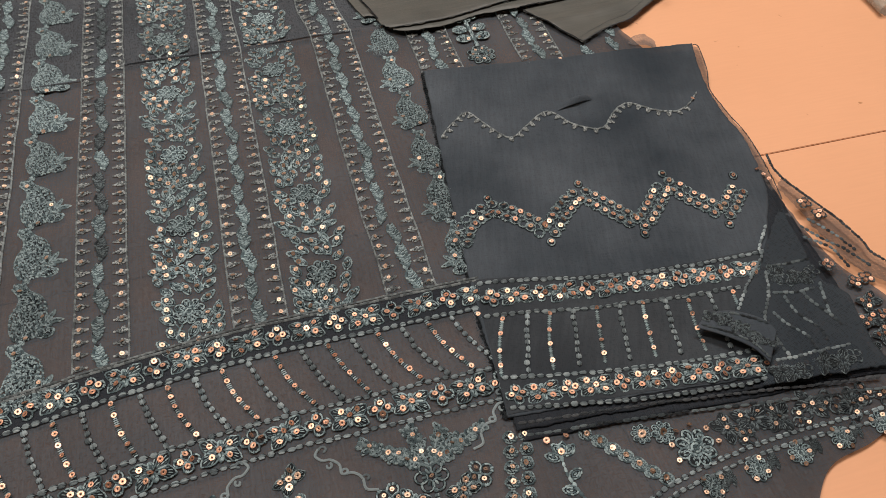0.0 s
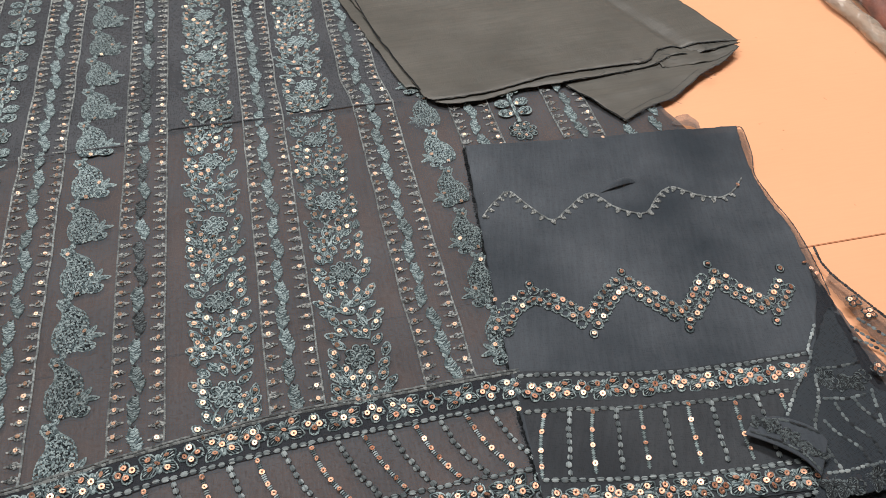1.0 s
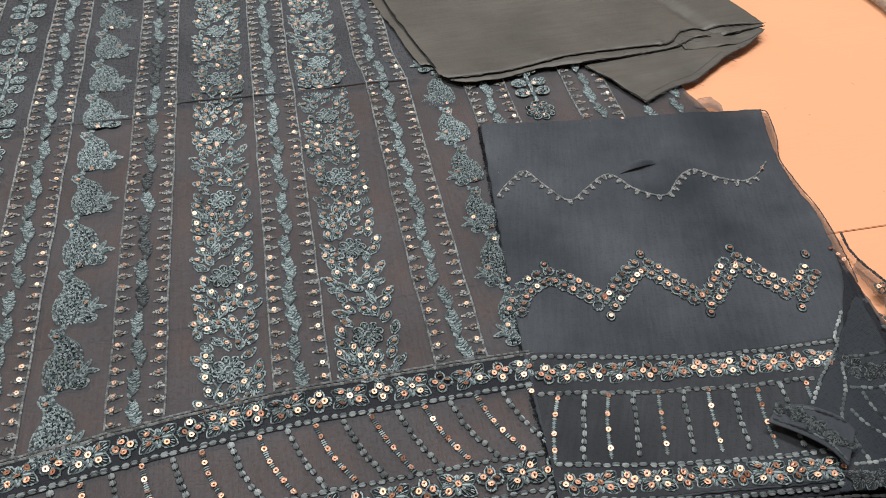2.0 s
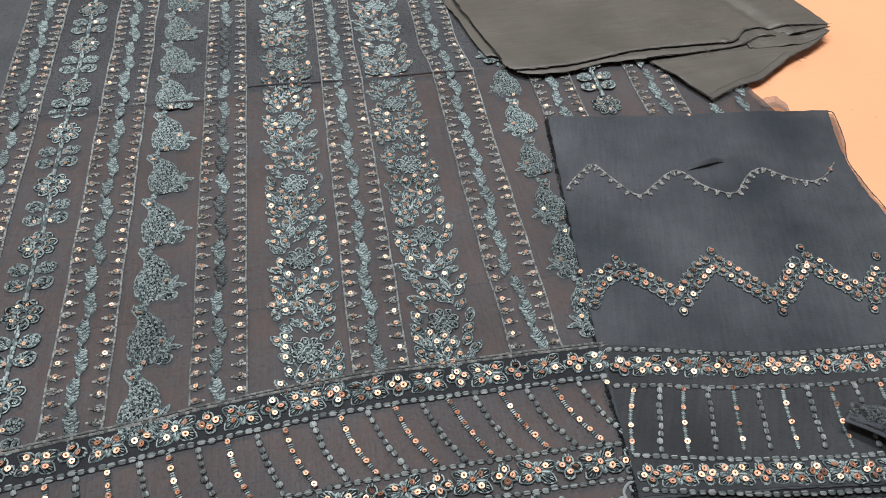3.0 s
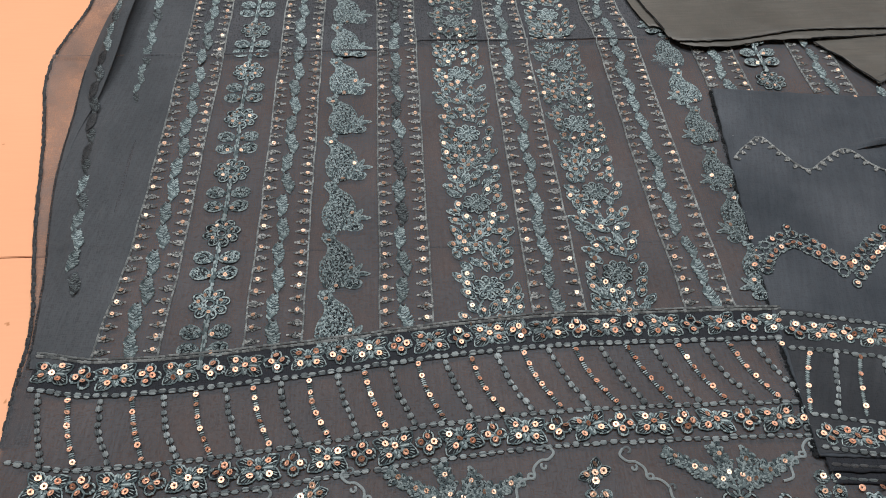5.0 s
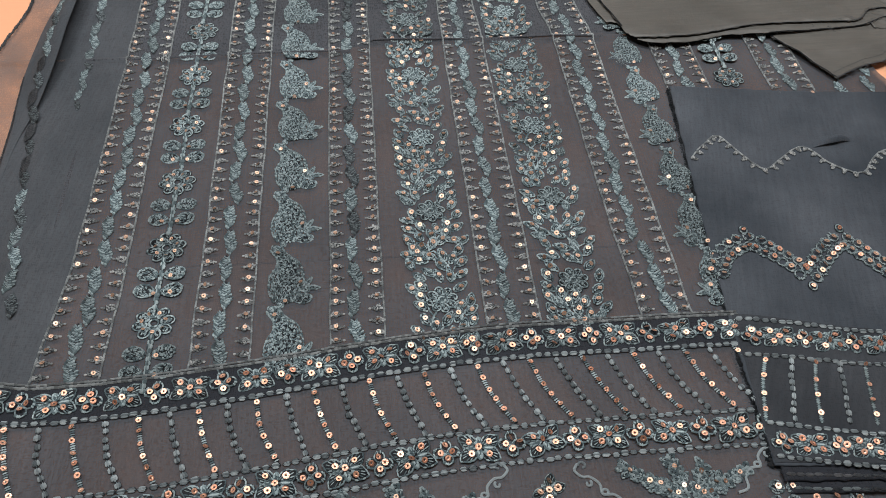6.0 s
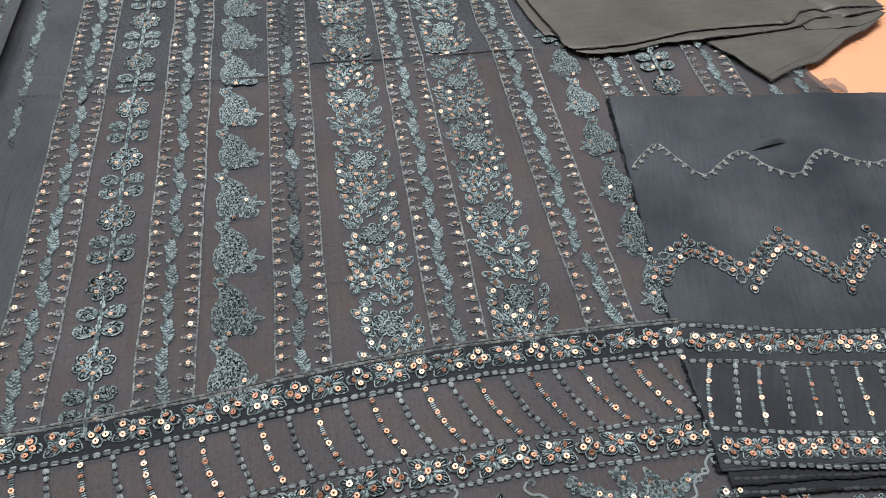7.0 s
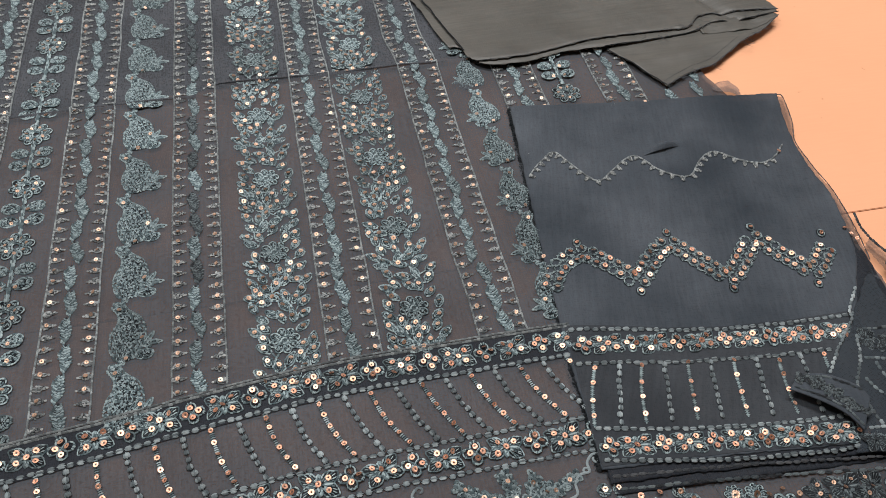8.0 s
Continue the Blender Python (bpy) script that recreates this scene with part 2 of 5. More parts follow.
class Yarn:
    """Collects stitches and cords; ground(x, y) gives the height that they lie on."""

    def __init__(self, ground=None):
        self.v, self.f, self.black, self.ground = [], [], [], ground or (lambda x, y: 0.0)

    def stitch(self, p, q, w, h=None):
        """A plump stitch from p to q, w wide."""
        h = h or w * 0.7
        dx, dy = q[0] - p[0], q[1] - p[1]
        n = math.hypot(dx, dy) or 1e-6
        ox, oy = -dy / n * w / 2, dx / n * w / 2
        b = len(self.v)
        def put(f, side, up):
            x, y = p[0] + dx * f + ox * side, p[1] + dy * f + oy * side
            self.v.append((x, y, self.ground(x, y) + up))
        put(0, 0, h * 0.15)
        for f in (0.28, 0.74):
            put(f, 1, 0), put(f, 0.0, h), put(f, -1, 0)
        put(1, 0, h * 0.15)
        self.f += [(b, b + 2, b + 1), (b, b + 3, b + 2), (b + 1, b + 2, b + 5, b + 4), (b + 2, b + 3, b + 6, b + 5), (b + 7, b + 4, b + 5), (b + 7, b + 5, b + 6)]

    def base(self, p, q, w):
        """A flat black stitch beneath the coloured ones, standing in for their shadow."""
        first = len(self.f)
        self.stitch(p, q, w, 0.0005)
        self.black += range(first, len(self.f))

    def cord(self, pts, w, h=None, closed=False):
        """A continuous raised line through pts."""
        h = h or w * 0.6
        n, b = len(pts), len(self.v)
        for i, p in enumerate(pts):
            a, c = pts[(i - 1) % n if closed else max(i - 1, 0)], pts[(i + 1) % n if closed else min(i + 1, n - 1)]
            dx, dy = c[0] - a[0], c[1] - a[1]
            k = math.hypot(dx, dy) or 1e-6
            ox, oy = -dy / k * w / 2, dx / k * w / 2
            for s, up in ((1, 0), (0, h), (-1, 0)):
                x, y = p[0] + ox * s, p[1] + oy * s
                self.v.append((x, y, self.ground(x, y) + up))
        for i in range(n if closed else n - 1):
            j = (i + 1) % n
            for k in (0, 1):
                self.f.append((b + 3 * i + k, b + 3 * i + k + 1, b + 3 * j + k + 1, b + 3 * j + k))

    def rope(self, pts, step, w, fill=1.15):
        """A row of chain stitches along pts; broad ones are laid as two strands that meet at one end."""
        for p, q in steps(pts, step):
            m = ((p[0] + q[0]) / 2 + random.gauss(0, w * 0.08), (p[1] + q[1]) / 2 + random.gauss(0, w * 0.08))
            k = fill * random.uniform(0.85, 1.1) / 2
            d = ((q[0] - p[0]) * k, (q[1] - p[1]) * k)
            w1 = w * random.uniform(0.8, 1.15)
            if w < 0.003:
                self.stitch((m[0] - d[0], m[1] - d[1]), (m[0] + d[0], m[1] + d[1]), w1)
                continue
            self.base((m[0] - d[0] * 1.15, m[1] - d[1] * 1.15), (m[0] + d[0] * 1.2, m[1] + d[1] * 1.2), w1 * 1.02)
            n = math.hypot(*d) or 1e-6
            o = (-d[1] / n * w1 * 0.29, d[0] / n * w1 * 0.29)
            for side in (-1, 0, 1):
                k = 0.80 if side else 1.0
                lean = random.uniform(0.8, 1.25)
                self.stitch((m[0] - d[0] * k + side * o[0] * 0.85, m[1] - d[1] * k + side * o[1] * 0.85), (m[0] + d[0] * k + side * o[0] * lean, m[1] + d[1] * k + side * o[1] * lean), w1 * 0.44, w1 * (0.42 if side else 0.52))

    def loop(self, cx, cy, rx, ry, ang, w, n=10):
        """A ring of short stitches."""
        c, s = math.cos(ang), math.sin(ang)
        pts = []
        for i in range(n + 1):
            t = 2 * math.pi * i / n
            x, y = rx * math.cos(t), ry * math.sin(t)
            pts.append((cx + c * x - s * y, cy + s * x + c * y))
        for p, q in zip(pts, pts[1:]):
            dx, dy = (q[0] - p[0]) * 0.2, (q[1] - p[1]) * 0.2
            self.stitch((p[0] - dx, p[1] - dy), (q[0] + dx, q[1] + dy), w * random.uniform(0.8, 1.2), w * 0.7)
            self.base((p[0] - dx, p[1] - dy), (q[0] + dx, q[1] + dy), w * 1.5)

    def mesh(self, name):
        me = bpy.data.meshes.new(name)
        me.from_pydata(self.v, [], self.f)
        me.polygons.foreach_set("use_smooth", [True] * len(me.polygons))
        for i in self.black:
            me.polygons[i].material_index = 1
        me["shade_base"] = bool(self.black)
        return me


def steps(pts, step):
    """Splits a polyline into even pieces of about that length."""
    length = sum(math.dist(p, q) for p, q in zip(pts, pts[1:]))
    n = max(1, round(length / step))
    marks = [along(pts, i / n) for i in range(n + 1)]
    return list(zip(marks, marks[1:]))


def along(pts, f):
    """The point at the fraction f of a polyline's length."""
    lens = [math.dist(p, q) for p, q in zip(pts, pts[1:])]
    want = f * sum(lens)
    for (p, q), k in zip(zip(pts, pts[1:]), lens):
        if want <= k or q is pts[-1]:
            g = want / k if k else 0
            return tuple(a + (b - a) * g for a, b in zip(p, q))
        want -= k


def smooth(pts, n):
    """n points on a Catmull-Rom curve through pts."""
    out, last = [], len(pts) - 1
    for i in range(n):
        g = i / (n - 1) * last
        k = min(int(g), last - 1)
        t = g - k
        p0, p1, p2, p3 = (pts[max(0, min(last, k + o))] for o in (-1, 0, 1, 2))
        out.append(tuple(0.5 * (2 * b + (c - a) * t + (2 * a - 5 * b + 4 * c - d) * t * t + (3 * b - a - 3 * c + d) * t ** 3) for a, b, c, d in zip(p0, p1, p2, p3)))
    return out


def sheet(left, right, nu, nv, height, thick=0.0, ragged=0.0):
    """A cloth spanned between two border lines, from bottom to top; thick: a closed body of that thickness."""
    ls, rs = smooth(left, nv), smooth(right, nv)
    bm = bmesh.new()
    grid = []
    for j, (l, r) in enumerate(zip(ls, rs)):
        row = []
        for i in range(nu):
            f = i / (nu - 1)
            x, y = l[0] + (r[0] - l[0]) * f, l[1] + (r[1] - l[1]) * f
            if ragged and (i in (0, nu - 1) or j in (0, nv - 1)):
                x, y = x + random.gauss(0, ragged), y + random.gauss(0, ragged)
            if ragged:
                x, y = x + ragged * 2.5 * wave(x, y, 55, 1.7), y + ragged * 2.5 * wave(x, y, 48, 6.1)
            row.append(bm.verts.new((x, y, height(x, y))))
        grid.append(row)
    for j in range(nv - 1):
        for i in range(nu - 1):
            bm.faces.new((grid[j][i], grid[j][i + 1], grid[j + 1][i + 1], grid[j + 1][i]))
    if thick:
        rim = [grid[0][i] for i in range(nu)] + [grid[j][-1] for j in range(1, nv)] + [grid[-1][i] for i in range(nu - 2, -1, -1)] + [grid[j][0] for j in range(nv - 2, 0, -1)]
        mid = Vector((sum(v.co.x for v in rim) / len(rim), sum(v.co.y for v in rim) / len(rim), 0))
        low = []
        for v in rim:
            out = (Vector((v.co.x, v.co.y, 0)) - mid).normalized() * thick * 0.35
            low.append((bm.verts.new((v.co.x + out.x, v.co.y + out.y, v.co.z - thick * 0.5)), bm.verts.new((v.co.x, v.co.y, v.co.z - thick))))
        for k in range(len(rim)):
            n = (k + 1) % len(rim)
            bm.faces.new((rim[k], low[k][0], low[n][0], rim[n]))
            bm.faces.new((low[k][0], low[k][1], low[n][1], low[n][0]))
    for f in bm.faces:
        f.smooth = True
    bmesh.ops.recalc_face_normals(bm, faces=bm.faces)
    return bm


class Frame:
    """A cloth's own axes on the ground: its place, its turn and its surface height."""

    def __init__(self, x, y, degrees, height):
        self.o, self.deg, self.height = (x, y), degrees, height
        self.c, self.s = math.cos(radians(degrees)), math.sin(radians(degrees))

    def on_ground(self, a, b):
        return self.o[0] + self.c * a - self.s * b, self.o[1] + self.s * a + self.c * b

    def local(self, x, y):
        x, y = x - self.o[0], y - self.o[1]
        return self.c * x + self.s * y, -self.s * x + self.c * y

    def line(self, pts):
        return [self.on_ground(*p) for p in pts]

    def spot(self, a, b, turn=0, scale=1, flip=1, lift=0.0007):
        x, y = self.on_ground(a, b)
        e = 0.02
        z = self.height(x, y)
        gx, gy = (self.height(x + e, y) - self.height(x - e, y)) / (2 * e), (self.height(x, y + e) - self.height(x, y - e)) / (2 * e)
        tilt = Vector((0, 0, 1)).rotation_difference(Vector((-gx, -gy, 1))).to_matrix().to_4x4()
        return Matrix.Translation((x, y, z + lift)) @ tilt @ pose(0, 0, 0, 0, 0, self.deg + turn) @ Matrix.Diagonal((scale * flip, scale, scale, 1))


def wave(x, y, scale, seed):
    return noise.noise((x * scale + seed, y * scale - seed, seed * 0.37))


def ease(x, lo, hi):
    t = max(0.0, min(1.0, (x - lo) / (hi - lo)))
    return t * t * (3 - 2 * t)


def hem_line(a):
    """Where the hem band is sewn on, along the kameez."""
    return 0.441 + 0.031 * ease(a, -0.34, 0.03) + 0.007 * ease(-a, 0.345, 0.395) - 0.004 * ease(a, 0.12, 0.30)


def bend(a, b):
    """How far a column of embroidery has drifted sideways where the cloth was pulled."""
    low = -0.008 * ease(-b, -0.57, -0.45) * ease(-a, 0.28, 0.345) + 0.008 * ease(-b, -0.58, -0.50) * ease(a, 0.10, 0.135) * ease(-a, -0.155, -0.14)
    return low - 0.007 * ease(b, 0.855, 0.91) * ease(a, 0.0, 0.10)


def kameez_height(x, y):
    a, b = K.local(x, y)
    z = 0.0011 * wave(x, y, 9, 3.1) + 0.0006 * wave(x, y, 26, 7.7)
    calm = ease(a, -0.40, -0.37)
    fold = b - (0.827 + 0.006 * ease(a, -0.38, -0.15) + 0.017 * ease(a, -0.118, -0.085))
    z += calm * 0.0034 * math.exp(-(fold / 0.0034) ** 2) - calm * 0.0012 * math.exp(-((fold - 0.010) / 0.005) ** 2) + calm * 0.0012 * ease(fold, 0.0, 0.02)
    z += 0.0008 * math.exp(-((b - 0.575 - 0.05 * a) / 0.004) ** 2)
    z += 0.0014 * math.exp(-((b - hem_line(a) - 0.001) / 0.003) ** 2)
    s, v = S.local(x, y)
    z -= 0.0022 * ease(s, 0.006, 0.03) * ease(-s, -0.285, -0.265) * ease(v, -0.12, -0.10) * ease(-v, -0.288, -0.270)
    side = ease(-a, 0.36, 0.40)
    z += 0.003 * side * (0.5 + wave(x, y, 14, 1.3))
    return z


K = Frame(0, 0, K_ANGLE, kameez_height)


def sleeve_height(x, y):
    s, v = S.local(x, y)
    z = 0.0040 + 0.0024 * wave(x, y, 8, 5.2) + 0.0013 * wave(x + 0.4 * y, y, 24, 2.2) + 0.0008 * wave(x * 0.5 + y, y - 0.3 * x, 55, 4.2) + 0.0004 * wave(x, y, 130, 8.8)
    z -= 0.002 * ease(-s, -0.015, 0.004)
    z += 0.004 * math.exp(-((v - 0.216 - 0.25 * (s - 0.14)) / 0.004) ** 2) * math.exp(-((s - 0.150) / 0.022) ** 2)
    z += 0.0015 * ease(-v, 0.09, 0.13)
    return z


S = Frame(0.012, 0.503, S_ANGLE, sleeve_height)


# ---------------------------------------------------------------- sequins
def sequin_shape(segments=9):
    rings = ((0.00066, 0.00012), (0.0013, 0.00030), (0.00245, 0.00028))
    v = [(r * math.cos(2 * math.pi * i / segments), r * math.sin(2 * math.pi * i / segments), z) for r, z in rings for i in range(segments)]
    f = [(k * segments + i, (k + 1) * segments + i, (k + 1) * segments + (i + 1) % segments, k * segments + (i + 1) % segments) for k in (0, 1) for i in range(segments)]
    return v, f


SEQ_V, SEQ_F = sequin_shape()
SEQ_MESH = bpy.data.meshes.new("sequin")
SEQ_MESH.from_pydata(SEQ_V, [], SEQ_F)
PALE_MESH = SEQ_MESH.copy()


class Sequins:
    """Sequins of one thing: the first ones are pieces of their own, the rest one joined part."""

    def __init__(self, hidden=None):
        self.spots, self.hidden = [], hidden

    def add(self, m, x, y, lift=0.0014, scale=1.0, rank=1):
        p = m @ Vector((x, y, lift))
        if self.hidden and self.hidden(p):
            return
        turn = pose(0, 0, 0, random.gauss(0, 16), random.gauss(0, 16), random.uniform(0, 360))
        self.spots.append((rank, Matrix.Translation(p) @ turn @ Matrix.Scale(scale * random.uniform(0.86, 1.02), 4)))

    def build(self, parent, limit=300):
        self.spots.sort(key=lambda s: s[0])
        for rank, m in self.spots[:limit]:
            under("sequin", PALE_MESH if rank else SEQ_MESH, PALE_FOIL if rank else FOIL, parent, m=m)
        v, f = [], []
        for _, m in self.spots[limit:]:
            b = len(v)
            v += [tuple(m @ Vector(p)) for p in SEQ_V]
            f += [tuple(b + i for i in q) for q in SEQ_F]
        if v:
            me = bpy.data.meshes.new("sequins")
            me.from_pydata(v, [], f)
            ob = under("sequin_scatter", me, PALE_FOIL, parent)
            ob["kind"] = "stuff"


# ---------------------------------------------------------------- motifs (x across, y along, metres)
def leaf_motif(length, width, seed):
    """An almond leaf of plump slanting stitches that meet at its rib."""
    random.seed(seed)
    y = Yarn()
    y.base((0.0006, -length * 0.46), (-0.0006, length * 0.46), width * 0.74)
    n = 20
    half = lambda t: width / 2 * (0.94 * math.sin(math.pi * (0.08 + 0.84 * t)) ** 0.6 + 0.08)
    mid = lambda t: 0.0012 * math.sin(2 * math.pi * t)
    for i in range(n):
        t = i / (n - 1)
        b = -length * 0.50 + length * t * 0.80
        for s in (-1, 1):
            w = half(t) * random.uniform(0.80, 1.12)
            p = (mid(t) - s * 0.0004, b + random.gauss(0, 0.0004))
            q = (mid(t) + s * w, b + length * 0.105 * random.uniform(0.85, 1.2))
            m = (p[0] + (q[0] - p[0]) * 0.55, p[1] + (q[1] - p[1]) * 0.46)
            y.stitch(p, m, random.uniform(0.0011, 0.0015), 0.0016)
            y.stitch((p[0] + (m[0] - p[0]) * 0.8, p[1] + (m[1] - p[1]) * 0.8), q, random.uniform(0.0011, 0.0015), random.uniform(0.0012, 0.0020))
    y.stitch((0, -length * 0.42), (0.0004, -length * 0.56), 0.0018)
    return y.mesh("embroidered_leaf")


def flower_motif(radius, petals, seed, hole):
    """A round flower; each petal is worked in rings of short stitches."""
    random.seed(seed)
    y = Yarn()
    for i in range(petals):
        t = 2 * math.pi * i / petals + 0.2
        y.base((0.2 * radius * math.cos(t), 0.2 * radius * math.sin(t)), (0.98 * radius * math.cos(t), 0.98 * radius * math.sin(t)), radius * 0.60)
        cx, cy = 0.66 * radius * math.cos(t), 0.66 * radius * math.sin(t)
        wide = radius * 0.70 * math.sin(math.pi / petals)
        y.loop(cx, cy, radius * 0.34, wide, t, 0.0016, 11)
        for k in range(26 if hole else 15):
            r0, u = radius * random.uniform(0.38, 0.82), t + random.uniform(-0.2, 0.2)
            d = t + random.gauss(0, 0.5)
            y.stitch((r0 * math.cos(u) - 0.0011 * math.cos(d), r0 * math.sin(u) - 0.0011 * math.sin(d)), (r0 * math.cos(u) + 0.0011 * math.cos(d), r0 * math.sin(u) + 0.0011 * math.sin(d)), 0.0012, 0.0013)
    y.loop(0, 0, radius * 0.23, radius * 0.23, 0, 0.0018, 9)
    if hole:
        y.loop(0, 0, radius * 0.40, radius * 0.40, 0.2, 0.0014, 14)
    else:
        for k in range(5):
            t = 1.3 * k
            y.stitch((0.0004 * math.cos(t), 0.0004 * math.sin(t)), (0.0020 * math.cos(t), 0.0020 * math.sin(t)), 0.0014, 0.0018)
    return y.mesh("embroidered_flower")


def filled_leaf(y, cx, cy, length, width, ang, rows=3):
    """A pointed leaf worked from its outline inwards in rings of short stitches."""
    c, s = math.cos(ang), math.sin(ang)
    def at(u, w):
        return cx + c * u - s * w, cy + s * u + c * w
    prof = lambda t: width / 2 * math.sin(math.pi * t ** (1.15 if rows >= 7 else 0.85)) ** (0.6 if rows >= 7 else 0.9)
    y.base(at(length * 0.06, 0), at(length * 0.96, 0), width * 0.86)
    if rows >= 7:
        for k in range(int(length * width * 0.72 / 1.9e-6)):
            t = random.uniform(0.08, 0.92)
            w = prof(t) * random.uniform(-0.85, 0.85)
            d, l = random.gauss(0, 0.7), random.uniform(0.0009, 0.0013)
            y.stitch(at(length * t - l * math.cos(d), w - l * math.sin(d)), at(length * t + l * math.cos(d), w + l * math.sin(d)), random.uniform(0.0011, 0.0014), random.uniform(0.0009, 0.0015))
    rings = (1.0,) if rows == 0 or rows >= 7 else (1.0, 0.68, 0.36, 0.1) if width > 0.0100 else (1.0, 0.55, 0.12) if width > 0.0062 else (1.0, 0.45)
    for r in rings:
        u = lambda t: length * (0.5 + (t - 0.5) * (0.25 + 0.75 * r))
        ts = (0.02, 0.15, 0.36, 0.6, 0.82, 0.98)
        ring = [at(u(t), r * prof(t)) for t in ts] + [at(u(t), -r * prof(t)) for t in ts[-2::-1]]
        for p, q in steps(ring, 0.0023):
            dx, dy = (q[0] - p[0]) * 0.12, (q[1] - p[1]) * 0.12
            j = random.gauss(0, 0.0002)
            y.stitch((p[0] - dx + j, p[1] - dy), (q[0] + dx, q[1] + dy + j), (0.00145 if rows else 0.00105) * random.uniform(0.85, 1.2), random.uniform(0.0011, 0.0015))


def stem_motif(seed):
    """A stem with two pairs of rounded leaves, under each round flower."""
    random.seed(seed)
    y = Yarn()
    y.rope([(0, -0.063), (0, -0.012)], 0.0040, 0.0042, 1.5)
    for b in (-0.030, -0.047):
        for s in (-1, 1):
            filled_leaf(y, s * 0.002, b, 0.0185, 0.0135, math.pi / 2 - s * radians(76), 11)
    return y.mesh("leafy_stem")


def paisley_motif(seed):
    """A bulb with a bent neck and a knob, closely filled with seed stitches, and a sprig at its side."""
    random.seed(seed)
    y = Yarn()
    axis = smooth([(0.0010, -0.0300), (0.0010, -0.019), (0.0020, -0.006), (0.0015, 0.008), (-0.0050, 0.0200), (-0.0115, 0.0290)], 40)
    widths = smooth([(0.0085,), (0.0138,), (0.0146,), (0.0108,), (0.0052,), (0.0056,)], 40)
    half = lambda t: widths[min(39, int(t * 39))][0]
    def place(t, f):
        p, q = along(axis, t), along(axis, min(1.0, t + 0.03) if t < 0.96 else 1.0)
        if t >= 0.96:
            p0 = along(axis, 0.93)
            d = (p[0] - p0[0], p[1] - p0[1])
        else:
            d = (q[0] - p[0], q[1] - p[1])
        n = math.hypot(*d) or 1e-6
        return (p[0] + d[1] / n * f * half(t), p[1] - d[0] / n * f * half(t)), math.atan2(d[1], d[0])
    for j in range(14):
        t = 0.03 + 0.07 * j
        y.base(place(t, -0.9)[0], place(t, 0.9)[0], 0.0052)
    rows = 40
    for j in range(rows):
        t = (j + 0.5) / rows
        n = max(3, round(half(t) * 2 / 0.00165))
        for i in range(n):
            f = -1 + 2 * (i + 0.5) / n
            p, d = place(min(0.99, max(0.0, t + random.gauss(0, 0.010))), f + random.gauss(0, 0.05))
            d += -f * 0.5 + random.gauss(0, 0.75)
            l = random.uniform(0.0011, 0.0016)
            y.stitch((p[0] - l * math.cos(d), p[1] - l * math.sin(d)), (p[0] + l * math.cos(d), p[1] + l * math.sin(d)), random.uniform(0.0012, 0.0016), random.uniform(0.0010, 0.0017))
    for s in (-1, 1):
        rim = [place(0.02 + 0.96 * k / 26, s)[0] for k in range(27)]
        for p, q in steps(rim, 0.0024):
            y.stitch(p, q, 0.0015, 0.0013)
    filled_leaf(y, 0.0090, -0.0268, 0.0165, 0.0100, 0.16, 9)
    for cx, cy, ang, l, w in ((0.0175, -0.0140, 0.02, 0.0140, 0.0044), (0.0175, -0.0125, 1.05, 0.0115, 0.0042), (0.0150, -0.0150, -0.4, 0.0080, 0.0050), (-0.0080, 0.0260, 2.5, 0.0080, 0.0060), (-0.0060, 0.0290, 1.2, 0.0075, 0.0055)):
        filled_leaf(y, cx, cy, l, w, ang, 4)
    return y.mesh("paisley")


PAISLEY_SEQ = ((-0.008, 0.022), (0.014, -0.009), (0.003, -0.029))


def vine_motif(seed):
    """One repeat of the broad floral vine; gives the mesh and where its sequins sit."""
    random.seed(seed)
    y = Yarn()
    spots, taken = [], [(0, 0)]
    side = 1 if seed % 2 else -1
    stem = smooth([(0.006 * side, -0.048), (-0.012 * side, -0.028), (0.002, -0.004), (0.012 * side, 0.022), (0.0, 0.047)], 22)
    for run in ([p for p in stem if p[1] < -0.015], [p for p in stem if p[1] > 0.013]):
        y.rope(run, 0.0030, 0.0019, 1.5)
    for tries in range(900):
        x, b = random.uniform(-0.0235, 0.0235), random.uniform(-0.047, 0.047)
        if any(math.hypot(x - u, (b - w) * 0.85) < (0.0165 if (u, w) == (0, 0) else 0.0080) for u, w in taken):
            continue
        taken.append((x, b))
        near = min((along(stem, f / 12) for f in range(13)), key=lambda p: math.dist(p, (x, b - 0.008)))
        ang = math.atan2(b - near[1] + 0.004, x - near[0] + 1e-5)
        if abs(x) > 0.017:
            ang = math.pi / 2 - math.copysign(random.uniform(0.2, 1.3), x)
        length, width = random.uniform(0.0130, 0.0170), random.uniform(0.0066, 0.0084)
        foot = (x - math.cos(ang) * length * 0.5, b - math.sin(ang) * length * 0.5)
        if math.dist(foot, near) < 0.010 and math.hypot(*near) > 0.014:
            y.rope([near, foot], 0.0032, 0.0014, 1.4)
        filled_leaf(y, *foot, length, width, ang, 3)
        if random.random() < 0.88:
            spots.append((x + random.gauss(0, 0.0006), b + random.gauss(0, 0.0006)))
    return y.mesh("flower_vine"), spots


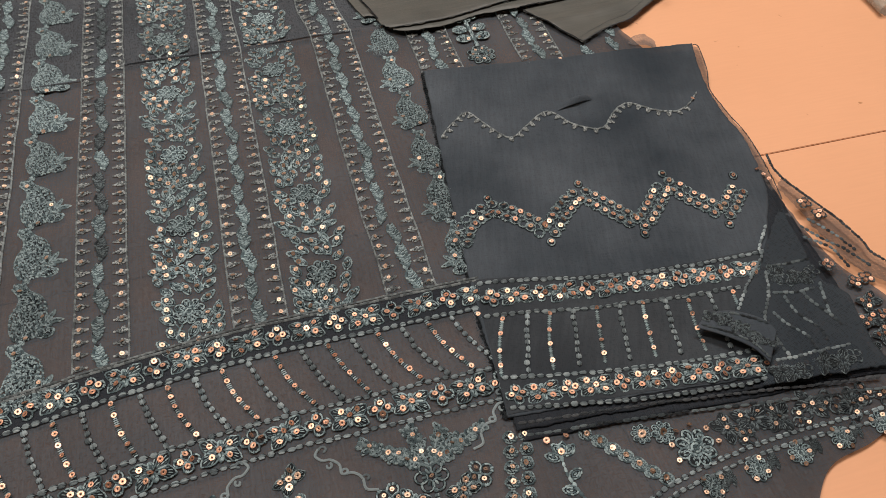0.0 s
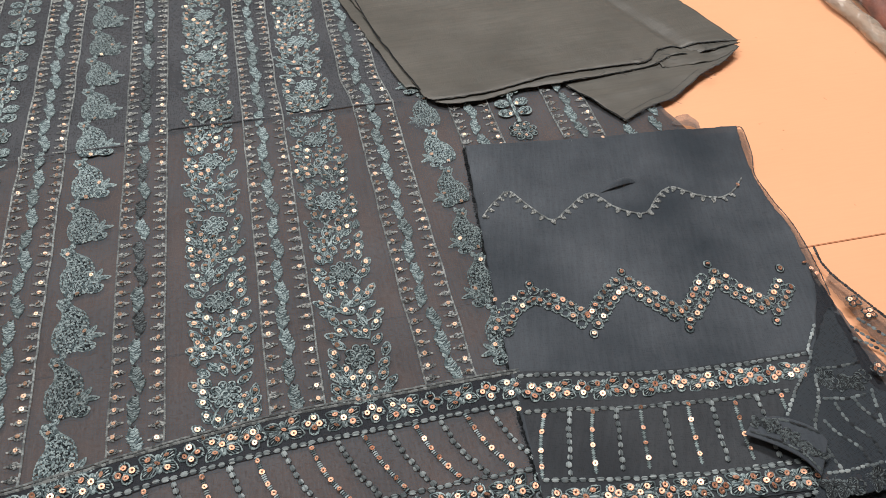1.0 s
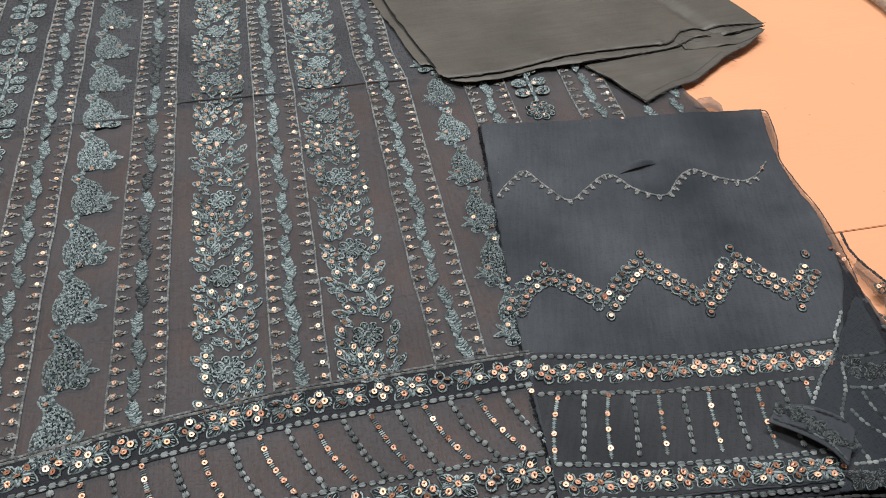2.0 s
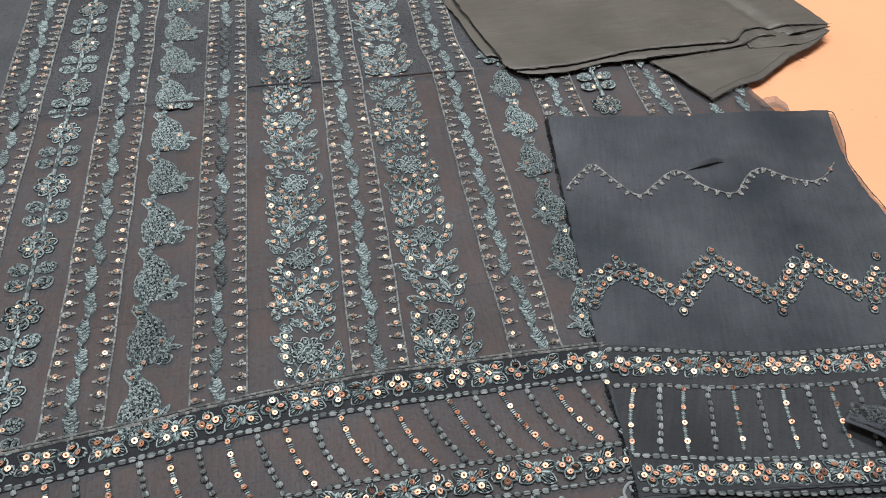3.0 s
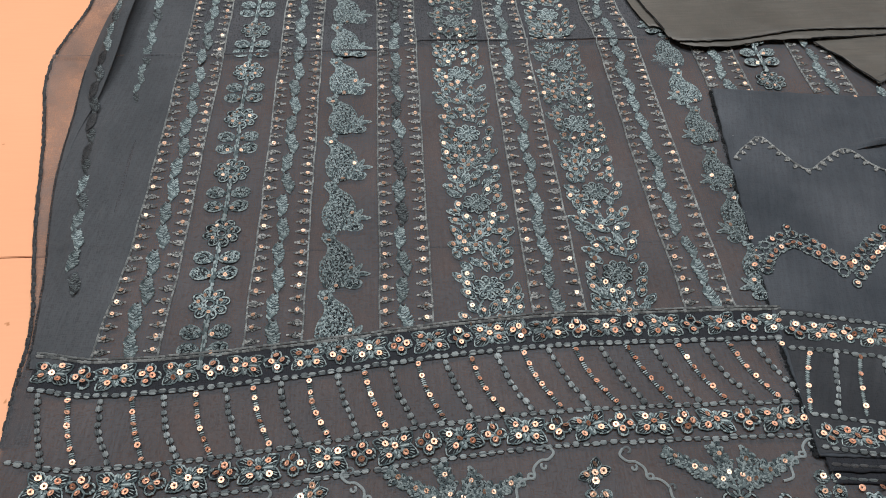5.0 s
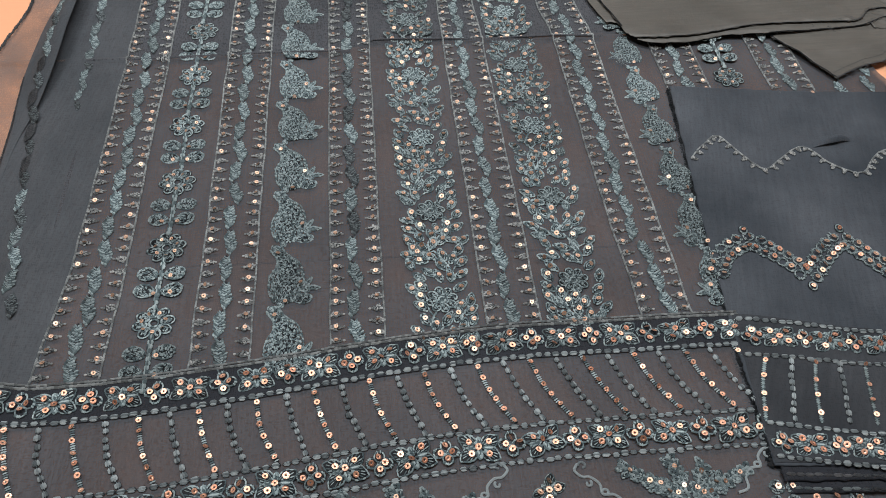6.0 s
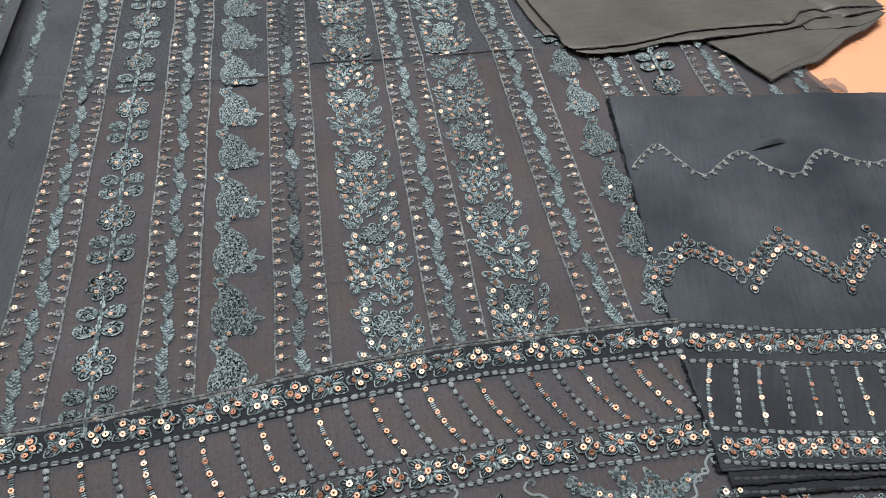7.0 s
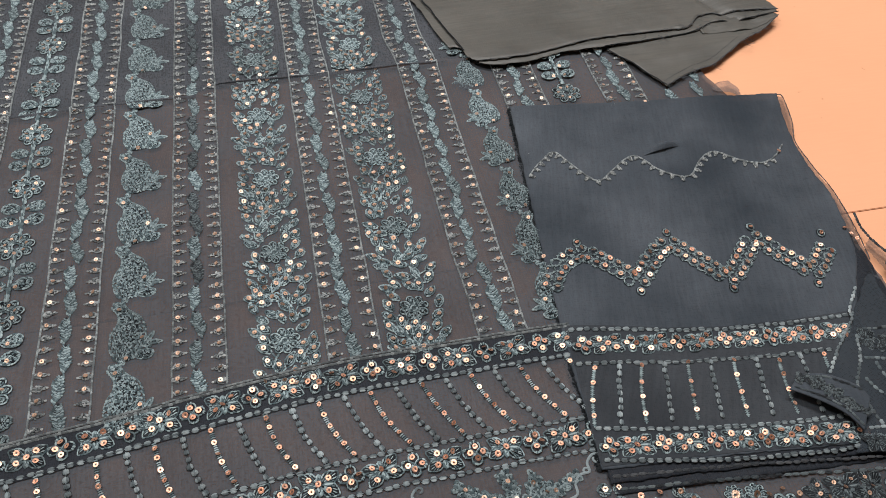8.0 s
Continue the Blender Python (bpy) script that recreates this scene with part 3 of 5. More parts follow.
def butterfly_motif(seed):
    """Four pointed petals of fine strands; wide flower of the hem rows."""
    random.seed(seed)
    y = Yarn()
    for deg in (33, 147, 213, 327):
        t = radians(deg + random.uniform(-5, 5))
        filled_leaf(y, 0.0012 * math.cos(t), 0.0010 * math.sin(t), 0.0140, 0.0096, t, 0)
        for k in (-2, -1, 0, 1, 2):
            u = t + k * 0.17 + random.uniform(-0.04, 0.04)
            r1 = 0.0130 - 0.0006 * k * k
            for f0, f1 in ((0.25, 0.5), (0.46, 0.74), (0.7, 0.98)):
                y.stitch((r1 * f0 * math.cos(u), r1 * f0 * math.sin(u)), (r1 * f1 * math.cos(u), r1 * f1 * math.sin(u)), 0.00085, 0.0013)
    for s in (-1, 1):
        filled_leaf(y, 0, s * 0.001, 0.0070, 0.0034, s * math.pi / 2, 1)
        y.stitch((s * 0.001, 0), (s * 0.0105, 0), 0.0016)
    return y.mesh("wide_flower")


BUTTERFLY_SEQ = ((0, 0), (0.0062, 0.0042), (-0.0062, 0.0042), (-0.0055, -0.0045), (0.006, -0.0045))


def clover_motif(seed):
    random.seed(seed)
    y = Yarn()
    for deg in (0, 90, 180, 270):
        t = radians(deg + random.uniform(-8, 8))
        cx, cy = 0.0048 * math.cos(t), 0.0046 * math.sin(t)
        y.loop(cx, cy, 0.0037, 0.0034, t, 0.0014, 10)
        for k in range(5):
            u = t + random.uniform(-1.1, 1.1)
            y.stitch((cx + 0.0022 * math.cos(u), cy + 0.0022 * math.sin(u)), (cx + 0.0046 * math.cos(u), cy + 0.0046 * math.sin(u)), 0.0012, 0.0014)
        y.stitch((0, 0), (0.0046 * math.cos(t + 0.78), 0.0046 * math.sin(t + 0.78)), 0.0014)
    return y.mesh("small_flower")


CLOVER_SEQ = ((0.0042, 0), (-0.0042, 0), (0, 0.0042), (0, -0.0042))


def sprig_motif(seed):
    """A fan of leafy branches that meet at a flower, below the hem band."""
    random.seed(seed)
    y = Yarn()
    spots = []
    for tip, n in (((-0.048, 0.019), 9), ((0.046, 0.016), 9), ((-0.010, 0.026), 6), ((0.014, 0.021), 6), ((-0.028, 0.008), 6), ((0.027, 0.009), 6)):
        path = [(0, -0.010), (tip[0] * 0.55, tip[1] * 0.30), tip]
        y.rope(path, 0.004, 0.0026, 1.3)
        for k in range(n):
            p = along(path, 0.22 + 0.78 * k / n)
            for s in (-1, 1):
                ang = math.atan2(tip[1], tip[0]) + s * random.uniform(0.6, 1.3)
                filled_leaf(y, *p, random.uniform(0.006, 0.009), 0.0045, ang, 2)
            if k % 3 == 1:
                spots.append(p)
    for i in range(6):
        t = 2 * math.pi * i / 6
        y.loop(0.0074 * math.cos(t), -0.017 + 0.0074 * math.sin(t), 0.0046, 0.0044, t, 0.0016, 10)
        y.stitch((0.003 * math.cos(t), -0.017 + 0.003 * math.sin(t)), (0.0075 * math.cos(t), -0.017 + 0.0075 * math.sin(t)), 0.0018)
    y.rope([(0.001, -0.026), (0.002, -0.036)], 0.004, 0.0034)
    spots.append((0, -0.017))
    return y.mesh("leafy_sprig"), spots


def scroll_motif(seed):
    """A curling tendril of couched cord."""
    random.seed(seed)
    y = Yarn()
    pts = smooth([(0.004, 0.030), (0.009, 0.026), (0.006, 0.019), (0.000, 0.016), (-0.004, 0.008), (-0.002, 0.000), (-0.010, -0.004), (-0.014, -0.012), (-0.012, -0.022), (-0.020, -0.028)], 44)
    y.cord(pts, 0.0024)
    for cx, cy, r, t0 in ((0.001, 0.027, 0.004, 0.3), (-0.005, 0.000, 0.0035, 0.2), (-0.017, -0.014, 0.0035, 0.0), (0.004, 0.012, 0.003, 2.5)):
        y.cord([(cx + r * (1 - k / 15) * math.cos(t0 + k * 0.5), cy + r * (1 - k / 15) * math.sin(t0 + k * 0.5)) for k in range(11)], 0.0022)
    return y.mesh("scroll")


def pair_motif(seed):
    """Two short leaves side by side, repeated up a column."""
    random.seed(seed)
    y = Yarn()
    for s in (-1, 1):
        filled_leaf(y, s * 0.001, 0.0, 0.013, 0.0115, math.pi / 2 - s * radians(66), 7)
    return y.mesh("paired_leaf")


LEAVES = [leaf_motif(0.0305, 0.0112, s) for s in (11, 12, 13, 14, 15)]
DULL_LEAF, BLACK_LEAF = LEAVES[0].copy(), LEAVES[1].copy()
ROUND_FLOWER = [flower_motif(0.0160, 8, s, True) for s in (21, 22)]
VINE_FLOWER = [flower_motif(0.0128, 8, s, False) for s in (31, 32)]
STEMS = [stem_motif(s) for s in (41, 42)]
PAISLEYS = [paisley_motif(s) for s in (51, 52)]
VINES = [vine_motif(s) for s in (61, 62, 63, 64)]
BUTTERFLY = [butterfly_motif(s) for s in (71, 72)]
CLOVER = [clover_motif(s) for s in (81, 82)]
DULL_WIDE, DULL_SMALL = BUTTERFLY[0].copy(), CLOVER[0].copy()
SPRIG = sprig_motif(91)
SCROLL = scroll_motif(92)
PAIR = pair_motif(93)
random.seed(5)

# ---------------------------------------------------------------- floor and room
ROOM = (-2.6, 2.6, -2.2, 3.4)


def slab(x0, x1, y0, y1, z0, z1):
    bm = bmesh.new()
    bmesh.ops.create_cube(bm, size=1, matrix=Matrix.LocRotScale(((x0 + x1) / 2, (y0 + y1) / 2, (z0 + z1) / 2), None, (x1 - x0, y1 - y0, z1 - z0)))
    return bm


floor = part("floor", slab(ROOM[0], ROOM[1], ROOM[2], ROOM[3], FLOOR_Z - 0.05, FLOOR_Z - 0.0042), SEAM, None)
tagged(floor, "pale orange laminate floor boards with thin dark joints", "floor", kind="structure")
# unseen walls and ceiling, added only to close the room around its light
for name, box in (("wall_east", (ROOM[1], ROOM[1] + 0.1, ROOM[2], ROOM[3], -0.05, 2.7)), ("wall_west", (ROOM[0] - 0.1, ROOM[0], ROOM[2], ROOM[3], -0.05, 2.7)),
                  ("wall_north", (ROOM[0] - 0.1, ROOM[1] + 0.1, ROOM[3], ROOM[3] + 0.1, -0.05, 2.7)), ("wall_south", (ROOM[0] - 0.1, ROOM[1] + 0.1, ROOM[2] - 0.1, ROOM[2], -0.05, 2.7))):
    tagged(part(name, slab(*box), PLASTER, None), "plain warm white plastered wall, unseen, closing the room", "wall", kind="structure")
tagged(part("ceiling", slab(ROOM[0] - 0.1, ROOM[1] + 0.1, ROOM[2] - 0.1, ROOM[3] + 0.1, 2.7, 2.8), PLASTER, None), "plain warm white ceiling, unseen, closing the room", "ceiling", kind="structure")

# boards: one joint line runs past the clothes on both sides
JOINT = Frame(0.283, 0.695, 20.6, lambda x, y: FLOOR_Z)
for row in range(-7, 8):
    for col in range(-4, 5):
        shift = 0.55 if row % 2 else -0.35
        bm = bmesh.new()
        bmesh.ops.create_cube(bm, size=1, matrix=Matrix.LocRotScale((*JOINT.on_ground(col * 1.602 + shift, 0.3 + row * 0.6), FLOOR_Z - 0.002), Matrix.Rotation(radians(JOINT.deg), 3, "Z"), (1.6, 0.5990, 0.004)))
        for co, no in (((ROOM[0], 0, 0), (-1, 0, 0)), ((ROOM[1], 0, 0), (1, 0, 0)), ((0, ROOM[2], 0), (0, -1, 0)), ((0, ROOM[3], 0), (0, 1, 0))):
            bmesh.ops.bisect_plane(bm, geom=bm.verts[:] + bm.edges[:] + bm.faces[:], plane_co=co, plane_no=no, clear_outer=True)
        if len(bm.verts) < 4:
            bm.free()
            continue
        rim = [e for e in bm.edges if e.verts[0].co.z > FLOOR_Z - 0.001 and e.verts[1].co.z > FLOOR_Z - 0.001]
        bmesh.ops.bevel(bm, geom=rim, offset=0.0006, segments=2, affect="EDGES")
        part("floorboard", bm, LAMINATE, floor)

# ---------------------------------------------------------------- kameez
kameez = thing("kameez", 0.0, 0.6, FLOOR_Z, "sheer charcoal kameez panel with teal embroidery, spread on the floor", "garment")
KTOP = 1.36
# main sheer panel, from the hem's lower border to beyond the neck
part("front_panel", sheet(K.line([(-0.392, 0.20), (-0.3965, 0.33), (-0.400, 0.43), (-0.395, 0.50), (-0.40, 0.66), (-0.405, 0.80), (-0.42, 1.0), (-0.43, KTOP)]), K.line([(0.345, 0.200), (0.384, 0.2425), (0.432, 0.2545), (0.496, 0.280), (0.530, 0.325), (0.520, 0.370), (0.500, 0.415), (0.494, 0.52), (0.490, 0.66), (0.468, 0.755), (0.460, 0.80), (0.452, 1.0), (0.445, KTOP)]), 200, 420, kameez_height), GEORGETTE, kameez)
part("lining_fold", sheet(K.line([(-0.385, 0.832), (-0.39, 1.0), (-0.40, KTOP)]), K.line([(0.468, 0.882), (0.462, 1.0), (0.455, KTOP)]), 60, 60, lambda x, y: -0.0033 + 0.0003 * wave(x, y, 20, 3)), DENSE, kameez, "second layer folded underneath")
def pleat_fold(a, b):
    """Soft lengthwise folds of the pleat."""
    along_fold = ease(b, 0.46, 0.54) * ease(-b, -0.76, -0.68)
    return along_fold * (0.0045 * math.exp(-((a + 0.388 + 0.05 * (b - 0.55)) / 0.010) ** 2) - 0.001 * math.exp(-((a + 0.368) / 0.005) ** 2)) + 0.0008 * wave(a * 3, b * 0.6, 12, 7.3)


# side pleat of doubled cloth along one border
fold_in = K.line([(-0.3515, 0.436), (-0.3460, 0.52), (-0.3435, 0.62), (-0.3435, 0.80), (-0.3435, 1.0), (-0.3435, KTOP)])
fold_out = K.line([(-0.396, 0.436), (-0.407, 0.523), (-0.427, 0.64), (-0.4385, 0.80), (-0.430, 0.955), (-0.46, 1.1), (-0.48, KTOP)])
part("side_pleat", sheet(fold_out, fold_in, 40, 240, lambda x, y: kameez_height(x, y) + 0.0004 + 0.0006 * ease(-K.local(x, y)[0], 0.352, 0.37) + pleat_fold(*K.local(x, y))), DENSE, kameez, "doubled dark grey side pleat")
edge_out = K.line([(-0.398, 0.375), (-0.402, 0.42), (-0.4065, 0.48), (-0.428, 0.567), (-0.4585, 0.71), (-0.4755, 0.78), (-0.4785, 0.842), (-0.466, 0.955), (-0.50, 1.10), (-0.51, KTOP)])
edge_in = K.line([(-0.380, 0.375), (-0.384, 0.42), (-0.390, 0.48), (-0.400, 0.567), (-0.405, 0.71), (-0.405, 0.78), (-0.405, 0.842), (-0.40, 0.955), (-0.41, 1.10), (-0.42, KTOP)])
part("loose_edge", sheet(edge_out, edge_in, 20, 260, lambda x, y: -0.0015 + 0.002 * wave(x, y, 22, 4.4) + 0.0045 * math.exp(-((K.local(x, y)[1] - 0.828) / 0.0035) ** 2) + 0.0011 * wave(x * 0.4, y * 1.4, 75, 1.9), ragged=0.0006), NET, kameez, "loose sheer raw edge showing the floor through it")
part("loose_edge", sheet([(0.165, 0.862), (0.168, 0.872), (0.172, 0.876)], [(0.197, 0.856), (0.194, 0.873), (0.184, 0.883)], 8, 20, lambda x, y: 0.003 + 0.006 * wave(x, y, 40, 2.4), ragged=0.0005), NET, kameez)
hem = Yarn(lambda x, y: -0.001 + 0.002 * wave(x, y, 22, 4.4))
hem.rope(smooth(edge_out, 200), 0.004, 0.0034, 1.4)
under("overlocked_edge", hem.mesh("overlocked_edge"), DARKYARN, kameez, "dark overlocked raw edge")
hem = Yarn(lambda x, y: kameez_height(x, y) + 0.002)
hem.rope(smooth(fold_out[:4], 120), 0.003, 0.0018, 1.1)
under("overlocked_edge", hem.mesh("overlocked_edge"), DARKYARN, kameez)

# the cloth laps over itself along a cross fold, in two runs
def lap_line(a):
    return 0.827 + 0.006 * ease(a, -0.38, -0.15) + 0.017 * ease(a, -0.118, -0.085) + 0.0008 * wave(a, 0.3, 30, 2.2)


def lap_height(x, y):
    a, b = K.local(x, y)
    lift = (0.55 + 1.3 * wave(a, 0.1, 17, 6.4)) * ease(a, -0.398, -0.38) * ease(-a, -0.170, -0.150) * (1 - ease(a, -0.125, -0.112) * ease(-a, 0.085, 0.098))
    return kameez_height(x, y) - 0.0005 + 0.0019 * max(0.0, min(1.0, lift)) * ease(lap_line(a) - b, -0.0065, 0.0015)


for a0, a1 in ((-0.398, -0.112), (-0.092, 0.170)):
    lap = [a0 + (a1 - a0) * i / 40 for i in range(41)]
    part("cross_fold", sheet(K.line([(a, lap_line(a) - 0.0016) for a in lap]), K.line([(a, lap_line(a) + 0.0065) for a in lap]), 8, 160, lap_height, 0.0004), GEORGETTE, kameez, "narrow lapped fold across the cloth")


def covered(a, b, edge=0.020):
    """Whether a spot of the kameez lies well under the sleeve or the satin."""
    x, y = K.on_ground(a, b)
    s, v = S.local(x, y)
    return (s > edge and -0.12 < v < 0.291 and s < 0.29) or (y > 0.93 and x > -0.12 and x - 0.75 * (y - 0.93) < 0.10)


def beneath_sleeve(p):
    s, v = S.local(p.x, p.y)
    return 0.002 < s < 0.29 and -0.125 < v < 0.294


seq_k = Sequins(beneath_sleeve)
# hem band laid over the panel
def hem_pts(drop, a0=-0.392, a1=0.49, n=120, cut=0.006):
    pts = K.line([(a0 + (a1 - a0) * i / (n - 1), hem_line(a0 + (a1 - a0) * i / (n - 1)) - drop) for i in range(n)])
    return [p for p in pts if S.local(*p)[0] < cut]


on_band = lambda x, y: kameez_height(x, y) + 0.0010
on_panel = lambda x, y: kameez_height(x, y) + 0.0007
part("hem_band", sheet(hem_pts(0.031, cut=9), hem_pts(0.0, cut=9), 9, 200, on_band), BAND, kameez, "dark appliqued hem band")
y = Yarn(lambda x, y: kameez_height(x, y) + 0.0014)
for drop, w in ((-0.0008, 0.0019), (0.0016, 0.0021)):
    y.cord(smooth(hem_pts(drop), 260), w * 0.8, 0.0008)
    y.rope(smooth(hem_pts(drop), 260), 0.0026, w, 1.7)
under("piping", y.mesh("piping"), CORDYARN, kameez)
for drop in (0.0290, 0.0862, 0.1135):
    y = Yarn(on_band if drop < 0.03 else on_panel)
    y.rope(smooth(hem_pts(drop), 300), 0.0068, 0.0042, 0.98)
    under("chain_stitch", y.mesh("chain_stitch"), CHAIN, kameez)

for drop, phase in ((0.0145, 0.0), (0.0998, 0.018)):
    a, k = -0.377 + phase, 0
    while a < 0.47:
        kind = k % 2
        if covered(a, hem_line(a) - drop):
            a, k = a + 0.0235, k + 1
            continue
        m = K.spot(a, hem_line(a) - drop, random.uniform(-10, 10) + (7 if -0.25 < a < 0.05 else 0), random.uniform(1.04, 1.16), 1, 0.0016)
        under(("wide_flower", "small_flower")[kind], (BUTTERFLY, CLOVER)[kind][random.randrange(2)], THREAD, kameez, m=m)
        for x, yy in (BUTTERFLY_SEQ, CLOVER_SEQ)[kind]:
            seq_k.add(m, x + random.gauss(0, 0.0005), yy + random.gauss(0, 0.0005), 0.0017, 1.0, 0)
        a += 0.0235
        k += 1

# slanting lines between the two chains, chain stitch and sequins by turns
for k in range(40):
    a = -0.3837 + 0.0228 * k if k < 6 else -0.2697 + 0.0205 * (k - 5)
    if covered(a, hem_line(a) - 0.06):
        continue
    lean = 0.0172 + 0.0085 * ease(a, -0.15, 0.04)
    top, low = (a, hem_line(a) - 0.031), (a + lean, hem_line(a + lean) - 0.0845)
    bow = 0.0035 * random.uniform(0.4, 1.2)
    pts = K.line(smooth([top, ((top[0] + low[0]) / 2 - bow, (top[1] + low[1]) / 2), low], 12))
    y = Yarn(on_panel)
    if k % 2 == 0:
        y.rope(pts, 0.0062, 0.0046, 0.95)
        under("chain_line", y.mesh("chain_line"), CHAIN, kameez)
    else:
        for i, (p, q) in enumerate(steps(pts, 0.0018)):
            d = (q[1] - p[1], p[0] - q[0])
            y.base(p, q, 0.0032)
            k = random.uniform(0.9, 1.25)
            y.stitch((p[0] - d[0] * k, p[1] - d[1] * k), (p[0] + d[0] * k, p[1] + d[1] * k), 0.0016)
        under("sequin_line", y.mesh("sequin_line"), THREAD, kameez)
        for i in range(6):
            p = along(pts, 0.07 + 0.172 * i + random.uniform(-0.02, 0.02))
            seq_k.add(Matrix.Translation((p[0], p[1], on_panel(*p))), 0, 0, 0.0016, 0.90, 0)

# ---- columns of embroidery above the hem
def comb_line(a, side):
    """A twisted cord with short knotted teeth on one side, most of them holding a sequin."""
    b0 = hem_line(a) + 0.002
    pts = [(a + bend(a, b0 + 0.01 * i) + 0.0012 * wave(a * 40, b0 + 0.01 * i, 30, 2), b0 + 0.01 * i) for i in range(int((1.30 - b0) / 0.01))]
    open_runs = [[]]
    for p in pts:
        if covered(p[0], p[1], -0.002):
            if open_runs[-1]:
                open_runs.append([])
        else:
            open_runs[-1].append(p)
    open_runs = [K.line(r) for r in open_runs if len(r) > 1]
    for run in open_runs:
        cord = Yarn(on_panel)
        cord.cord(run, 0.0013, 0.0008)
        for p, q in steps(run, 0.0021):
            d = ((q[0] - p[0]), (q[1] - p[1]))
            cord.stitch((p[0] - d[0] * 0.25 - d[1] * 0.22, p[1] - d[1] * 0.25 + d[0] * 0.22), (q[0] + d[0] * 0.25 + d[1] * 0.22, q[1] + d[1] * 0.25 - d[0] * 0.22), 0.0016, 0.0019)
        under("comb_cord", cord.mesh("comb_cord"), CORDYARN, kameez)
    runs, b = [Yarn(on_panel)], b0 + 0.006
    while b < 1.29:
        c = a + bend(a, b)
        if covered(c, b):
            b += 0.0121
            if runs[-1].v:
                runs.append(Yarn(on_panel))
            continue
        y = runs[-1]
        y.base(K.on_ground(c, b), K.on_ground(c + side * 0.0110, b), 0.0042)
        for u, w, n in ((0.0014, 0.0036, 3), (0.0032, 0.0060, 5), (0.0052, 0.0062, 5), (0.0072, 0.0040, 3), (0.0092, 0.0024, 2)):
            for k in range(n):
                o = (k + 0.5) / n - 0.5 + random.gauss(0, 0.06)
                turn, l = random.gauss(0, 0.55), random.uniform(0.0011, 0.0017)
                p = (c + side * (u + random.gauss(0, 0.0003)), b + o * w)
                y.stitch(K.on_ground(p[0] - l * math.cos(turn), p[1] - l * math.sin(turn)), K.on_ground(p[0] + l * math.cos(turn), p[1] + l * math.sin(turn)), random.uniform(0.0011, 0.0015), random.uniform(0.0010, 0.0016))
        y.stitch(K.on_ground(c + side * 0.0100, b), K.on_ground(c + side * 0.0124, b + random.gauss(0, 0.0005)), 0.0020)
        if random.random() < 0.75:
            seq_k.add(K.spot(c + side * 0.0050, b), 0, 0, 0.0017, 0.79, 3 if b > 0.75 else 2)
        b += 0.0121 * random.uniform(0.95, 1.05)
    for y in runs:
        if y.v:
            under("comb_border", y.mesh("comb_border"), COMBYARN, kameez)


def leaf_chain(a):
    b, k = hem_line(a) + 0.013, 0
    while b < 1.29:
        c = a + bend(a, b) + 0.0014 * wave(a * 30, b, 14, 5)
        if not covered(c, b) and not covered(c, b - 0.007):
            dull = -0.13 < a < -0.10 and random.random() < 0.5
            under("embroidered_leaf", DULL_LEAF if dull else LEAVES[random.randrange(5)], DULLYARN if dull else THREAD, kameez, m=K.spot(c + 0.0012 * (-1) ** k, b, 5 * (-1) ** k + random.uniform(-7, 7), random.uniform(0.92, 1.06)))
        b += 0.0285 * random.uniform(0.96, 1.03)
        k += 1


for a0, a1, a2 in ((-0.3435, -0.3215, -0.3005), (-0.2395, -0.219, -0.195), (-0.1345, -0.1145, -0.0915), (-0.0105, 0.009, 0.0335), (0.1135, 0.1325, 0.158), (0.220, 0.242, 0.265), (0.332, 0.354, 0.378)):
    comb_line(a0, 1)
    comb_line(a2, -1)
    leaf_chain(a1)

for a, first in ((-0.2705, 0.493), (0.291, 0.5425)):
    for k in range(11):
        b = first + 0.0765 * k
        if covered(a, b):
            continue
        m = K.spot(a, b, random.uniform(-3, 3))
        under("embroidered_flower", ROUND_FLOWER[k % 2], THREAD, kameez, m=m)
        for i in range(7):
            t = 2 * math.pi * (i + 0.3) / 7
            seq_k.add(m, 0.0092 * math.cos(t), 0.0092 * math.sin(t), 0.0016, 0.68, 4)
        if covered(a, b - 0.04):
            continue
        under("leafy_stem", STEMS[k % 2], THREAD, kameez, m=K.spot(a, b, random.uniform(-2, 2)))
        for x, yy in ((0.006, -0.031), (0.007, -0.048), (-0.006, -0.048)):
            if random.random() < 0.8:
                seq_k.add(m, x, yy, 0.0014, 0.8, 4)

for a, first, flip, big in ((-0.1710, 0.4715, 1, 1.0), (0.192, 0.5055, -1, 0.92)):
    for k in range(13):
        if covered(a - 0.012, first + 0.0635 * k):
            continue
        m = K.spot(a, first + 0.0635 * k + (0.006 if flip < 0 else 0), random.uniform(-4, 4) + (16 if flip < 0 else 0), big * random.uniform(0.95, 1.04), flip)
        under("paisley", PAISLEYS[k % 2], THREAD, kameez, m=m)
        for x, yy in PAISLEY_SEQ:
            if random.random() < 0.75:
                seq_k.add(m, x, yy, 0.0018, 0.8, 3)

